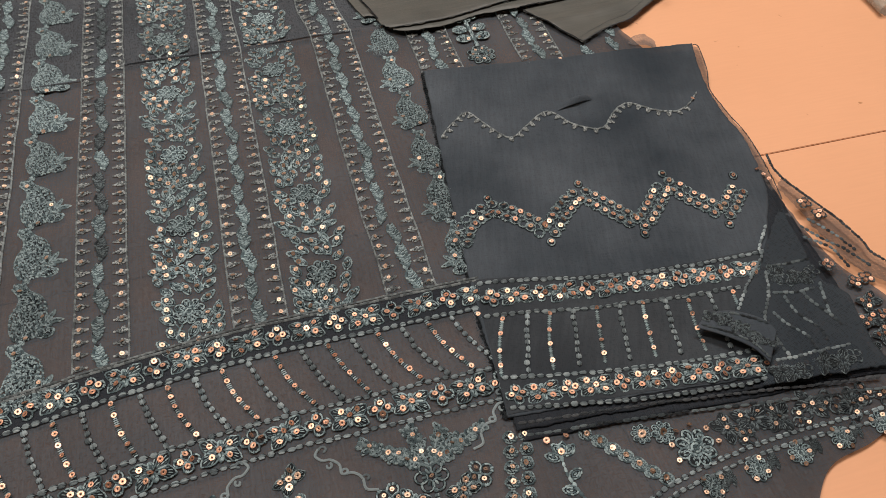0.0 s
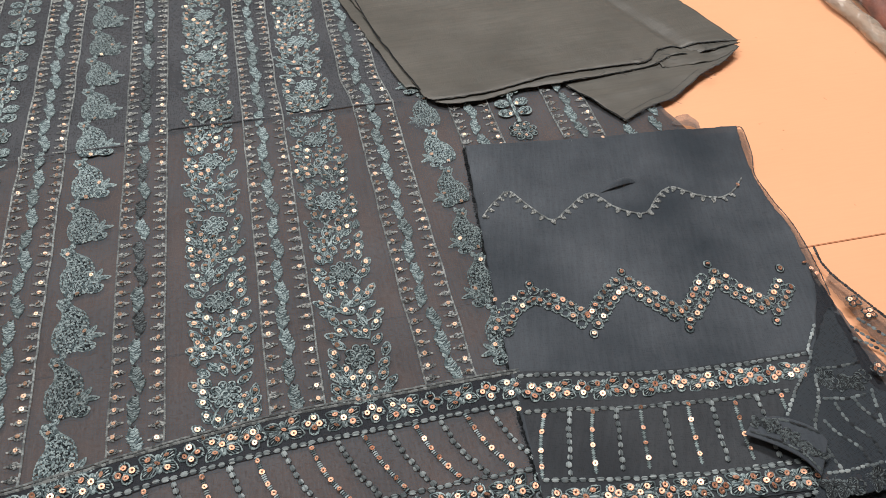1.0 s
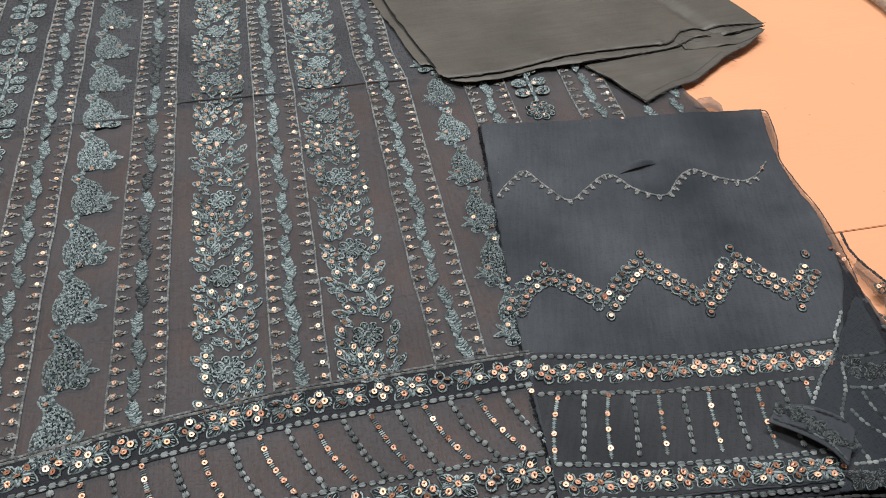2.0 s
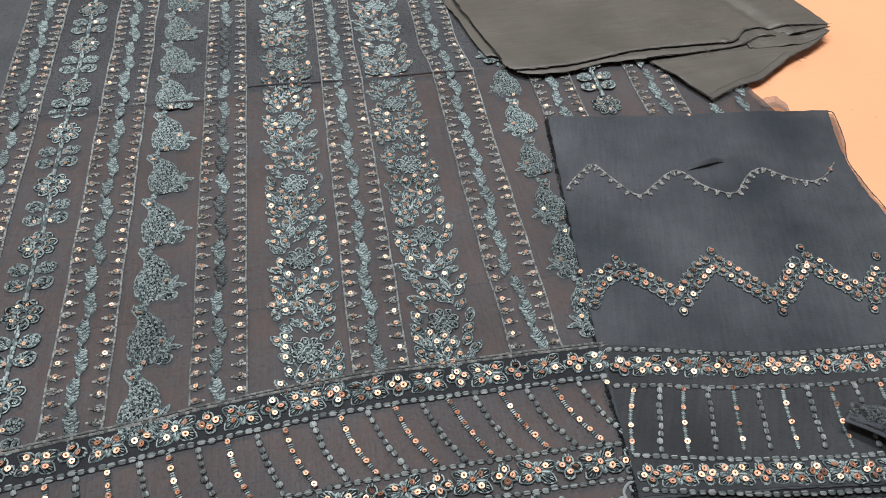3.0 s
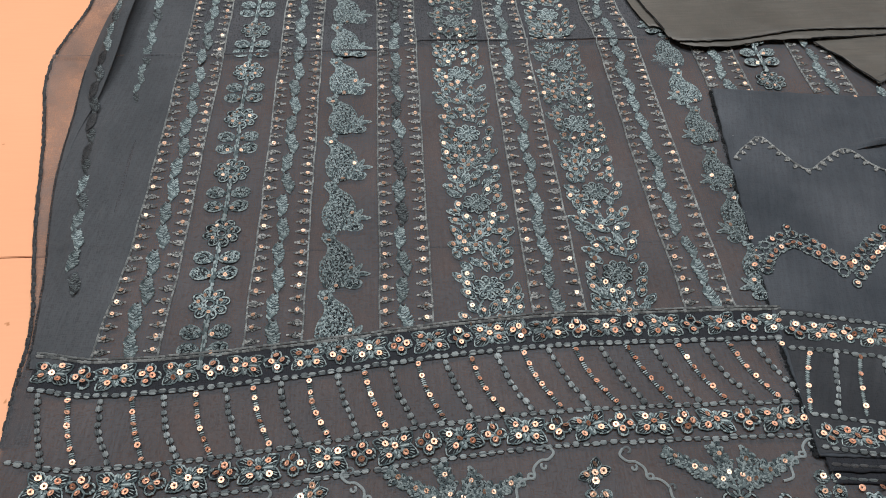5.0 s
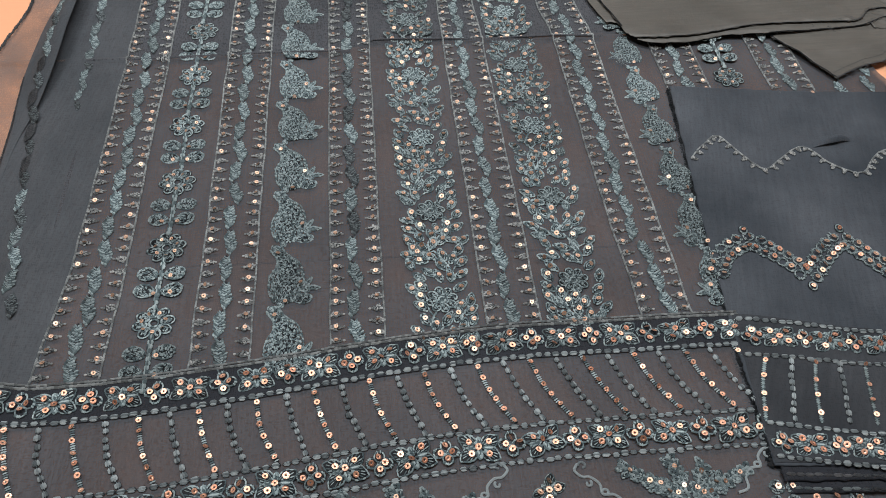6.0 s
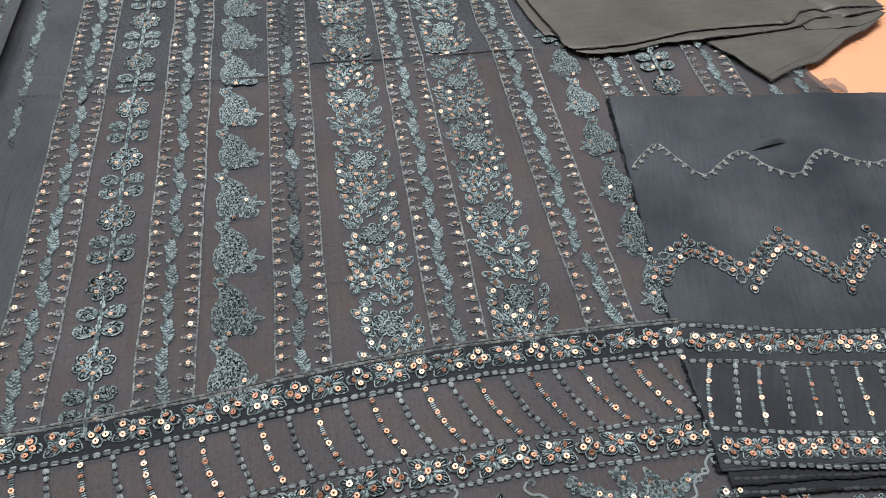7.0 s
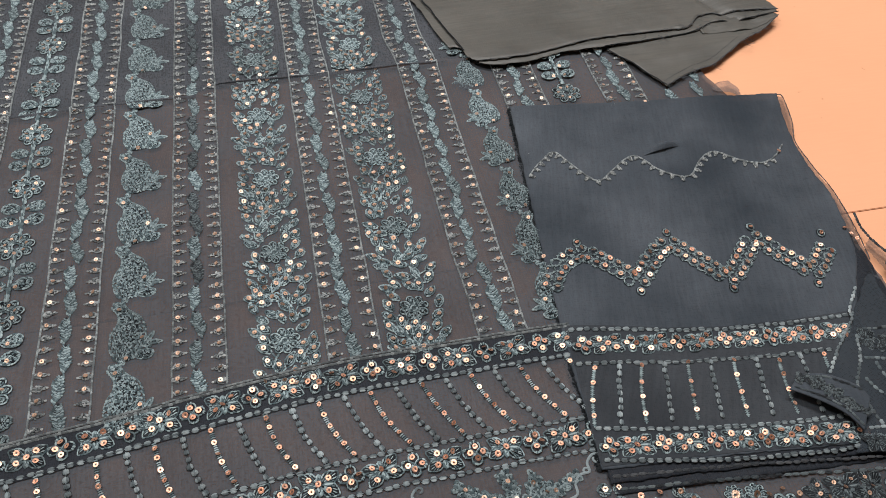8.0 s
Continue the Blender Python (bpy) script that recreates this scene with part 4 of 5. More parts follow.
for a, first, gap, slope in ((-0.0440, 0.5005, 0.0970, -0.012), (0.0675, 0.5130, 0.0970, -0.010)):
    for k in range(9):
        b = first + gap * k
        aa = a + slope * (b - first) if b < 0.75 else a + slope * 0.25
        if b > 1.3:
            break
        m = K.spot(aa, b, random.uniform(-8, 8))
        under("embroidered_flower", VINE_FLOWER[k % 2], THREAD, kameez, m=m)
        mesh, spots = VINES[(k + (0 if a < 0 else 2)) % 4]
        m = K.spot(aa, b + 0.004, random.uniform(-3, 3), 1.0, 1, 0.0006)
        under("flower_vine", mesh, THREAD, kameez, m=m)
        for x, yy in spots:
            if math.hypot(x, yy) > 0.010:
                seq_k.add(m, x, yy, 0.0018, 0.92, 1 if b < 0.7 else 3)

# last leaves before the far border
for a, b, turn in ((0.408, 0.748, 6), (0.412, 0.778, -4), (0.446, 0.782, 12), (0.441, 0.756, 4)):
    under("embroidered_leaf", LEAVES[random.randrange(5)], THREAD, kameez, m=K.spot(a, b, turn, 0.95))

# raised flap along the pleat, free on its inner side
def flap_height(x, y):
    a, b = K.local(x, y)
    return kameez_height(x, y) + 0.0012 + 0.0006 * ease(b, 0.66, 0.75) + ease(b, 0.70, 0.88) * (0.0200 * ease(a, -0.438, -0.410) - 0.0015 * ease(a, -0.408, -0.403))


KF = Frame(0, 0, K_ANGLE, flap_height)
flap_out = K.line([(-0.4245, 0.65), (-0.4300, 0.71), (-0.4355, 0.76), (-0.4395, 0.82), (-0.437, 0.90), (-0.4325, 0.957), (-0.46, 1.1), (-0.48, KTOP)])
flap_in = K.line([(-0.4240, 0.65), (-0.4225, 0.71), (-0.412, 0.76), (-0.406, 0.82), (-0.4035, 0.90), (-0.4025, 0.957), (-0.402, 1.1), (-0.402, KTOP)])
part("raised_flap", sheet(flap_out, flap_in, 24, 120, flap_height, 0.0006), DENSE, kameez, "raised fold along the pleat")

# vines on the pleat
PLEAT = Frame(0, 0, K_ANGLE, lambda x, y: kameez_height(x, y) + pleat_fold(*K.local(x, y)))
for a, b0, b1, lean in ((-0.3815, 0.515, 1.25, -0.038), (-0.380, 0.757, 1.25, -0.006)):
    b, k = b0, 0
    while b < b1:
        at = (KF if b0 < 0.6 and b > 0.70 else PLEAT).spot(a + lean * min(1.0, (b - b0) / 0.25) + 0.001 * (-1) ** k, b, 10 * (-1) ** k, 0.85 if b0 < 0.6 or b > 0.83 else 0.5 + (b - b0) * 3, 1, 0.0012)
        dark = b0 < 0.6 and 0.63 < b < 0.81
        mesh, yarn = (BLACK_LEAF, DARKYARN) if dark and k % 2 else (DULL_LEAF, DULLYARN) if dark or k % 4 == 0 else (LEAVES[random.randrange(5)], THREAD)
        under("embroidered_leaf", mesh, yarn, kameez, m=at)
        b += 0.0225 if b0 < 0.6 or b > 0.83 else 0.016
        k += 1

# field below the hem band: sprigs, scrolls, small flowers
def field_flower(name, mesh, a, b, turn, scale, spots=(), size=0.9):
    if covered(a, b):
        return
    m = K.spot(a, b, turn, scale)
    under(name, mesh, THREAD, kameez, m=m)
    for px, py in spots:
        seq_k.add(m, px, py, 0.0015, size / scale, 1)


RING = tuple((0.0155 * math.cos(0.7 * i), 0.0155 * math.sin(0.7 * i)) for i in range(6))
for a in (-0.280, -0.084, 0.112):
    low = hem_line(a) - hem_line(0.112)
    field_flower("leafy_sprig", SPRIG[0], a, 0.329 + low, -4, 1.0, SPRIG[1], 0.8)
    for s in (-1, 1):
        under("scroll", SCROLL, CHAIN, kameez, m=K.spot(a - 0.003 + s * 0.060, 0.3355 + 0.0055 * s + low, -19 * s, 0.86, s))
        field_flower("small_flower", CLOVER[0], a + s * 0.032, 0.305 + low, 20 * s, 1.2, CLOVER_SEQ)
        field_flower("wide_flower", BUTTERFLY[0], a + s * 0.018, 0.297 + low, 30 * s, 0.9, BUTTERFLY_SEQ)
    field_flower("wide_flower", BUTTERFLY[1], a - 0.098, 0.336 + low, 45, 0.85, BUTTERFLY_SEQ)
    for j in range(5):
        field_flower("paired_leaf", PAIR, a - 0.098, 0.318 - 0.0105 * j + low, random.uniform(-4, 4), 0.72, ((-0.006, 0.003), (0.006, 0.003)), 0.7)
for j in range(7):
    field_flower("paired_leaf", PAIR, 0.179 - 0.003 * j, 0.323 - 0.0108 * j, random.uniform(-4, 4), 0.85, ((-0.006, 0.003), (0.006, 0.003)), 0.75)
for j in range(6):
    field_flower("paired_leaf", PAIR, 0.230 + 0.0068 * j, 0.308 - 0.0078 * j, -45 + random.uniform(-8, 8), 0.85, ((-0.006, 0.003), (0.006, 0.003)), 0.75)
y = Yarn(on_panel)
y.rope(smooth(K.line([(0.206, 0.306), (0.203, 0.292), (0.208, 0.272), (0.215, 0.255)]), 20), 0.004, 0.0026, 1.3)
for da, db, ang in ((0.205, 0.302, 1.9), (0.205, 0.302, 1.2), (0.207, 0.302, 0.6), (0.203, 0.300, 2.6), (0.204, 0.285, 0.4), (0.207, 0.275, 2.8)):
    filled_leaf(y, *K.on_ground(da, db), 0.012, 0.007, ang + radians(K_ANGLE), 3)
under("tulip_stem", y.mesh("tulip_stem"), THREAD, kameez)
for da, db in ((0.198, 0.316), (0.213, 0.316), (0.205, 0.305)):
    seq_k.add(K.spot(da, db), 0, 0, 0.0015, 1.0, 0)
field_flower("embroidered_flower", VINE_FLOWER[1], 0.301, 0.283, 0, 1.15, RING, 1.0)
field_flower("embroidered_flower", VINE_FLOWER[0], 0.283, 0.300, 30, 0.7, ((0, 0),))
field_flower("embroidered_flower", VINE_FLOWER[0], 0.267, 0.303, 60, 0.6, ((0, 0),))
for k, (a, b, big) in enumerate(((0.351, 0.292, 1.15), (0.341, 0.281, 0.95), (0.372, 0.289, 1.0), (0.389, 0.283, 1.1), (0.402, 0.292, 1.0), (0.417, 0.290, 1.2), (0.432, 0.284, 1.0), (0.445, 0.290, 1.1), (0.330, 0.291, 0.9), (0.459, 0.283, 0.9))):
    m = K.spot(a, b, 37 * k, big)
    under(("wide_flower", "small_flower")[k % 2], (DULL_WIDE, DULL_SMALL)[k % 2], DULLYARN, kameez, m=m)
    for px, py in (BUTTERFLY_SEQ, CLOVER_SEQ)[k % 2][:3]:
        seq_k.add(m, px, py, 0.0015, 0.72, 1)
for lower in (0.0, 0.0075):
    y = Yarn(on_panel)
    y.rope(smooth(K.line([(0.245, 0.252 - lower), (0.277, 0.2635 - lower), (0.329, 0.272 - lower), (0.379, 0.275 - lower), (0.434, 0.2745 - lower), (0.466, 0.276 - lower)]), 80), 0.0062, 0.0036, 1.0)
    under("chain_stitch", y.mesh("chain_stitch"), CHAIN, kameez)
for k in range(5):
    a, b = 0.300 + 0.036 * k, 0.2535 + 0.0028 * k
    for j in range(3):
        under("embroidered_leaf", DULL_LEAF, DULLYARN, kameez, m=K.spot(a + 0.009 + 0.003 * j, b + 0.004 * math.sin(j), -60 + 28 * j, 0.5))
    field_flower("embroidered_flower", VINE_FLOWER[k % 2], a, b, 30 * k, 0.72, ((0.010, 0.006), (-0.008, 0.009), (-0.011, -0.004), (0.004, -0.008)), 0.58)
seq_k.build(kameez)

# ---------------------------------------------------------------- folded sleeve piece
sleeve = thing("sleeve_piece", 0.16, 0.62, 0.0, "folded blue-black chiffon sleeve piece with zigzag sequin trim", "fabric piece")
drape = lambda lift: (lambda x, y: sleeve_height(x, y) + lift)
# both under layers use the darker cloth to paint the shaded gaps between layers
part("lower_layer", sheet(S.line([(0.012, -0.146), (0.006, 0.10)]), S.line([(0.31, -0.128), (0.30, 0.10)]), 70, 60, drape(-0.0035), 0.0022, 0.0003), BAND, sleeve, "lower folded layer of the sleeve, darkened for shade")
part("middle_layer", sheet(S.line([(0.008, -0.138), (0.004, 0.10)]), S.line([(0.30, -0.124), (0.295, 0.10)]), 70, 60, drape(-0.0014), 0.0020, 0.0003), BAND, sleeve)
s_left = S.line([(0.004, -0.127), (0.003, -0.09), (-0.001, -0.03), (-0.003, 0.07), (-0.004, 0.19), (-0.004, 0.293)])
s_right = S.line([(0.262, -0.118), (0.255, -0.07), (0.262, 0.0), (0.291, 0.07), (0.299, 0.14), (0.292, 0.19), (0.292, 0.24), (0.302, 0.301)])
part("upper_layer", sheet(s_left, s_right, 110, 130, sleeve_height, 0.0022, 0.0003), NAVY, sleeve, "smooth blue-black upper layer")
part("sheer_border", sheet(S.line([(0.285, 0.06), (0.296, 0.14), (0.288, 0.19), (0.288, 0.24), (0.298, 0.300)]), S.line([(0.303, 0.06), (0.306, 0.138), (0.298, 0.186), (0.294, 0.222), (0.303, 0.255), (0.310, 0.300)]), 6, 50, lambda x, y: 0.001 + 0.002 * wave(x, y, 25, 8), ragged=0.0007), NAVY_NET, sleeve, "sheer raw border")

y = Yarn(lambda x, yy: 0.0016 + 0.002 * wave(x, yy, 25, 8))
y.rope(smooth(S.line([(0.303, 0.06), (0.306, 0.138), (0.298, 0.186), (0.294, 0.222), (0.303, 0.255), (0.310, 0.300), (0.300, 0.301)]), 90), 0.0026, 0.0012, 1.4)
under("border_edge", y.mesh("border_edge"), DARKYARN, sleeve, "dark rolled edge of the sheer border")
band_low = [(0.004 + 0.0256 * i, -0.1255 + 0.0008 * i) for i in range(11)]
band_top = [(0.000 + 0.0264 * i, 0.003 - 0.009 * math.sin(math.pi * i / 10)) for i in range(11)]
part("sleeve_band", sheet(S.line(band_low), S.line(band_top), 40, 90, drape(0.0004)), NAVY_BAND, sleeve, "black hem panel sewn along the sleeve")
y = Yarn(lambda x, yy: sleeve_height(x, yy) - 0.0026)
edge_line = smooth([(p[0] - 0.0012, p[1]) for p in s_left], 160)
# broad black rope: the frayed edge plus the shade painted beside the fold
y.rope(edge_line, 0.0032, 0.0046, 1.5)
for i in range(220):
    p = along(edge_line, random.random())
    t = math.pi + random.gauss(0.2, 0.6)
    l = random.uniform(0.002, 0.005)
    y.cord(smooth([p, (p[0] + l * 0.5 * math.cos(t), p[1] + l * 0.5 * math.sin(t)), (p[0] + l * math.cos(t + 0.5), p[1] + l * math.sin(t + 0.5))], 5), 0.0005)
under("frayed_edge", y.mesh("frayed_edge"), BLACK_SHADE_YARN, sleeve, "black frayed fold edge, broadened to paint its shade")
seq_s = Sequins()
def s_line(v, s0, s1, n=30, sag=0.0):
    return S.line([(s0 + (s1 - s0) * i / (n - 1), v - sag * math.sin(math.pi * i / (n - 1))) for i in range(n)])


on_sleeve = lambda x, y: sleeve_height(x, y) + 0.0008
for v, s0, s1, sag in ((-0.002, 0.002, 0.258, 0.007), (-0.0355, 0.002, 0.222, 0.004), (-0.0935, 0.005, 0.232, 0.007), (-0.1205, 0.005, 0.240, 0.007)):
    y = Yarn(on_sleeve)
    y.rope(s_line(v, s0, s1, 30, sag), 0.0066, 0.0040, 1.0)
    under("chain_stitch", y.mesh("chain_stitch"), CHAIN, sleeve)
for v, phase in ((-0.0185, 0.012), (-0.1095, 0.014)):
    s, k = phase, 0
    while s < 0.245:
        m = S.spot(s, v - 0.002 * math.sin(math.pi * s / 0.25), random.uniform(-10, 10), random.uniform(0.98, 1.08))
        kind = (k + 1) % 2
        under(("wide_flower", "small_flower")[kind], (BUTTERFLY, CLOVER)[kind][k % 2], THREAD, sleeve, m=m)
        for x, yy in (BUTTERFLY_SEQ, CLOVER_SEQ)[kind]:
            seq_s.add(m, x, yy, 0.0016, 1.02, 0)
        s += 0.0202
        k += 1
for k in range(11):
    s = 0.0175 + 0.0195 * k
    low = (s - 0.012 + 0.0010 * k, -0.093)
    pts = S.line(smooth([(s, -0.038), ((s + low[0]) / 2 + random.gauss(0, 0.0012), -0.065), low], 12))
    y = Yarn(on_sleeve)
    if k % 2:
        y.rope(pts, 0.0064, 0.0042, 0.98)
        under("chain_line", y.mesh("chain_line"), CHAIN, sleeve)
    else:
        y.cord(pts, 0.0012, 0.0005)
        for p, q in steps(pts, 0.0019):
            d = (q[1] - p[1], p[0] - q[0])
            y.stitch((p[0] - d[0] * 0.95, p[1] - d[1] * 0.95), (p[0] + d[0] * 0.95, p[1] + d[1] * 0.95), 0.0016)
        under("sequin_line", y.mesh("sequin_line"), THREAD, sleeve)
        for i in range(4):
            p = along(pts, 0.08 + 0.26 * i + random.uniform(-0.04, 0.04))
            seq_s.add(Matrix.Translation((*p, on_sleeve(*p))), 0, 0, 0.0015, 0.88, 0)

# small open pleat above the upper zigzag
part("open_pleat", sheet(S.line([(0.122, 0.2055), (0.137, 0.2100), (0.150, 0.2135), (0.163, 0.2175)]), S.line([(0.122, 0.2065), (0.138, 0.2165), (0.152, 0.2215), (0.163, 0.2185)]), 6, 18, lambda x, y: sleeve_height(x, y) + 0.0032 * math.sin(math.pi * max(0.0, min(1.0, (S.local(x, y)[0] - 0.122) / 0.041))), 0.0006), NAVY, sleeve, "small open pleat")
# upper zigzag: a corded line with knots along it
ZIG_TOP = [(0.000, 0.186), (0.018, 0.208), (0.031, 0.216), (0.048, 0.193), (0.067, 0.173), (0.087, 0.189), (0.112, 0.206), (0.135, 0.182), (0.161, 0.174), (0.179, 0.196), (0.197, 0.208), (0.223, 0.194), (0.245, 0.190), (0.263, 0.201), (0.276, 0.217)]
line = S.line(smooth(ZIG_TOP, 90))
y = Yarn(on_sleeve)
y.rope(line, 0.0024, 0.0018, 1.9)
under("zigzag_cord", y.mesh("zigzag_cord"), CORDYARN, sleeve, "thin corded zigzag")
y = Yarn(on_sleeve)
for i in range(34):
    p, q = along(line, i / 36), along(line, (i + 0.4) / 36)
    d = (q[0] - p[0], q[1] - p[1])
    n = math.hypot(*d)
    ox, oy = d[1] / n, -d[0] / n
    for k, w, m in ((0.0008, 0.0040, 4), (0.0024, 0.0048, 4), (0.0042, 0.0036, 3), (0.0058, 0.0022, 2)):
        for j in range(m):
            o = ((j + 0.5) / m - 0.5) * w
            t, l = random.uniform(-0.9, 0.9), 0.0010
            c = (p[0] + ox * k + d[0] / n * o, p[1] + oy * k + d[1] / n * o)
            e = (ox * math.cos(t) - oy * math.sin(t), ox * math.sin(t) + oy * math.cos(t))
            y.stitch((c[0] - e[0] * l, c[1] - e[1] * l), (c[0] + e[0] * l, c[1] + e[1] * l), 0.0013, 0.0014)
under("zigzag_knot", y.mesh("zigzag_knot"), COMBYARN, sleeve, "knotted teeth of the zigzag")
seq_s.add(Matrix.Translation((*along(line, 0.96), on_sleeve(*along(line, 0.96)))), 0, 0, 0.0016, 1, 0)

# lower zigzag: two rows of ringed sequins
ZIG_LOW = [(-0.003, 0.046), (0.007, 0.066), (0.030, 0.080), (0.045, 0.072), (0.062, 0.059), (0.076, 0.047), (0.093, 0.068), (0.115, 0.087), (0.135, 0.070), (0.148, 0.057), (0.161, 0.046), (0.177, 0.063), (0.199, 0.088), (0.215, 0.071), (0.227, 0.060), (0.240, 0.047), (0.256, 0.065), (0.268, 0.079)]
line = S.line(smooth(ZIG_LOW, 120))
y = Yarn(on_sleeve)
n = 46
for i in range(n):
    p, q = along(line, i / n), along(line, (i + 0.5) / n)
    d = (q[0] - p[0], q[1] - p[1])
    k = math.hypot(*d)
    for side in (-1, 1):
        c = (p[0] - side * d[1] / k * 0.0054, p[1] + side * d[0] / k * 0.0054)
        y.loop(*c, 0.0046, 0.0043, random.uniform(0, 3), 0.0014, 11)
        for j in range(15):
            t = random.uniform(0, 6.28)
            y.stitch((c[0] + 0.0026 * math.cos(t), c[1] + 0.0026 * math.sin(t)), (c[0] + 0.0058 * math.cos(t + 0.25), c[1] + 0.0058 * math.sin(t + 0.25)), 0.0011)
        if random.random() < 0.93:
            seq_s.add(Matrix.Translation((*c, on_sleeve(*c))), 0, 0, 0.0019, 0.98, 0 if random.random() < 0.5 else 2)
for s, v in ((0.029, 0.093), (0.075, 0.034), (0.117, 0.101), (0.160, 0.033), (0.200, 0.103), (0.239, 0.033), (0.267, 0.093)):
    c = S.on_ground(s, v)
    y.loop(*c, 0.0032, 0.0042, 0.2, 0.0017, 9)
    seq_s.add(Matrix.Translation((*c, on_sleeve(*c))), 0, 0, 0.0013, 0.85, 0)
under("zigzag_trim", y.mesh("zigzag_trim"), THREAD, sleeve, "scalloped zigzag trim of ringed sequins")
for s, v in ((0.293, 0.098), (0.296, 0.090), (0.298, 0.083)):
    c = S.on_ground(s, v)
    seq_s.add(Matrix.Translation((*c, on_sleeve(*c))), 0, 0, 0.001, 0.9, 0)
for v, s0, s1, lift in ((-0.1335, 0.010, 0.295, -0.0012), (-0.1425, 0.014, 0.305, -0.0034)):
    y = Yarn(drape(lift))
    y.rope(s_line(v, s0, s1, 30, -0.002), 0.0066, 0.0028)
    under("chain_stitch", y.mesh("chain_stitch"), DARKYARN if lift > -0.002 else DULLYARN, sleeve)
seq_s.build(sleeve)

# ---------------------------------------------------------------- turned-back sleeve end
turned = thing("turned_sleeve_end", 0.30, 0.50, 0.0, "turned-back dark sleeve end showing embroidery beside the sleeve", "fabric piece")
def turn_height(x, y):
    s, v = S.local(x, y)
    return 0.0075 + 0.0015 * wave(x, y, 16, 9.1) + 0.004 * math.exp(-((s - 0.235) / 0.02) ** 2) * ease(-v, 0.02, 0.06)


T_left = [(0.237, 0.424), (0.246, 0.446), (0.246, 0.480), (0.226, 0.490), (0.241, 0.517), (0.256, 0.543), (0.262, 0.562), (0.283, 0.610)]
T_right = [(0.338, 0.452), (0.330, 0.474), (0.327, 0.490), (0.325, 0.502), (0.322, 0.519), (0.303, 0.534), (0.297, 0.560), (0.287, 0.612)]
part("turned_panel", sheet(T_left, T_right, 60, 60, turn_height, 0.0018, 0.0004), cloth_material("turned_chiffon", (0.013, 0.018, 0.024), (0.022, 0.028, 0.034), 40, sheer=0.10, sheen=0.05, spec=0.15), turned)
tab_height = lambda x, y: turn_height(x, y) + 0.0030 + 0.0035 * ease(0.5 - y, 0.0, 0.04)
part("turned_tab", sheet([(0.243, 0.441), (0.232, 0.453), (0.215, 0.461), (0.191, 0.468)], [(0.252, 0.470), (0.243, 0.482), (0.222, 0.489), (0.201, 0.484)], 14, 30, tab_height, 0.0012), NAVY, turned, "lifted stiff corner of the trim")
part("sheer_edge", sheet([(0.40, 0.520), (0.345, 0.548), (0.326, 0.572), (0.306, 0.612), (0.290, 0.645)], [(0.42, 0.530), (0.363, 0.566), (0.352, 0.584), (0.334, 0.611), (0.296, 0.658)], 10, 40, lambda x, y: 0.003 + 0.002 * wave(x, y, 20, 6), ragged=0.0006), NAVY_NET, turned, "sheer raw edge over the floor")
y = Yarn(lambda x, yy: 0.0034 + 0.002 * wave(x, yy, 20, 6))
y.rope(smooth([(0.42, 0.530), (0.363, 0.566), (0.352, 0.584), (0.334, 0.611), (0.296, 0.658), (0.287, 0.689)], 80), 0.0035, 0.0026, 1.4)
under("overlocked_edge", y.mesh("overlocked_edge"), DARKYARN, turned)
on_turn = lambda x, y: turn_height(x, y) + 0.0003
for k, pts in enumerate(([(0.268, 0.590), (0.257, 0.562), (0.258, 0.554), (0.245, 0.529), (0.237, 0.514), (0.228, 0.492)], [(0.260, 0.543), (0.274, 0.546), (0.298, 0.554)], [(0.259, 0.512), (0.280, 0.517), (0.296, 0.523)],
            [(0.258, 0.537), (0.256, 0.513), (0.247, 0.483), (0.253, 0.467), (0.260, 0.450)], [(0.268, 0.511), (0.276, 0.494), (0.291, 0.482), (0.295, 0.469)], [(0.255, 0.492), (0.262, 0.482), (0.274, 0.475), (0.280, 0.470), (0.284, 0.460)],
            [(0.285, 0.518), (0.292, 0.507), (0.305, 0.494), (0.310, 0.486)], [(0.301, 0.529), (0.302, 0.511), (0.303, 0.497)], [(0.249, 0.446), (0.267, 0.450), (0.286, 0.459), (0.312, 0.468)], [(0.300, 0.596), (0.315, 0.584), (0.332, 0.573), (0.352, 0.555)],
            [(0.300, 0.583), (0.322, 0.572), (0.332, 0.550)], [(0.308, 0.606), (0.326, 0.592), (0.344, 0.571)])):
    y = Yarn((lambda x, yy: 0.0036 + 0.002 * wave(x, yy, 20, 6)) if k > 8 else on_turn)
    y.rope(smooth(pts, 30), 0.0046, 0.0029, 1.1)
    under("chain_line", y.mesh("chain_line"), CHAIN if k in (0, 3, 8) else DULLYARN, turned)
y = Yarn(lambda x, yy: tab_height(x, yy) + 0.0004)
y.rope(smooth([(0.243, 0.445), (0.233, 0.457), (0.216, 0.465), (0.195, 0.471)], 24), 0.004, 0.0020, 1.3)
y.rope(smooth([(0.248, 0.476), (0.240, 0.480), (0.222, 0.486), (0.205, 0.483)], 24), 0.0046, 0.0026, 1.1)
for k in range(24):
    p = along([(0.200, 0.479), (0.211, 0.478), (0.222, 0.474), (0.236, 0.466), (0.243, 0.458)], k / 23)
    filled_leaf(y, p[0] + random.gauss(0, 0.0022), p[1] + random.gauss(0, 0.0022), 0.0075, 0.005, random.uniform(0, 6), 4)
under("tab_embroidery", y.mesh("tab_embroidery"), DULLYARN, turned)
seq_t = Sequins()
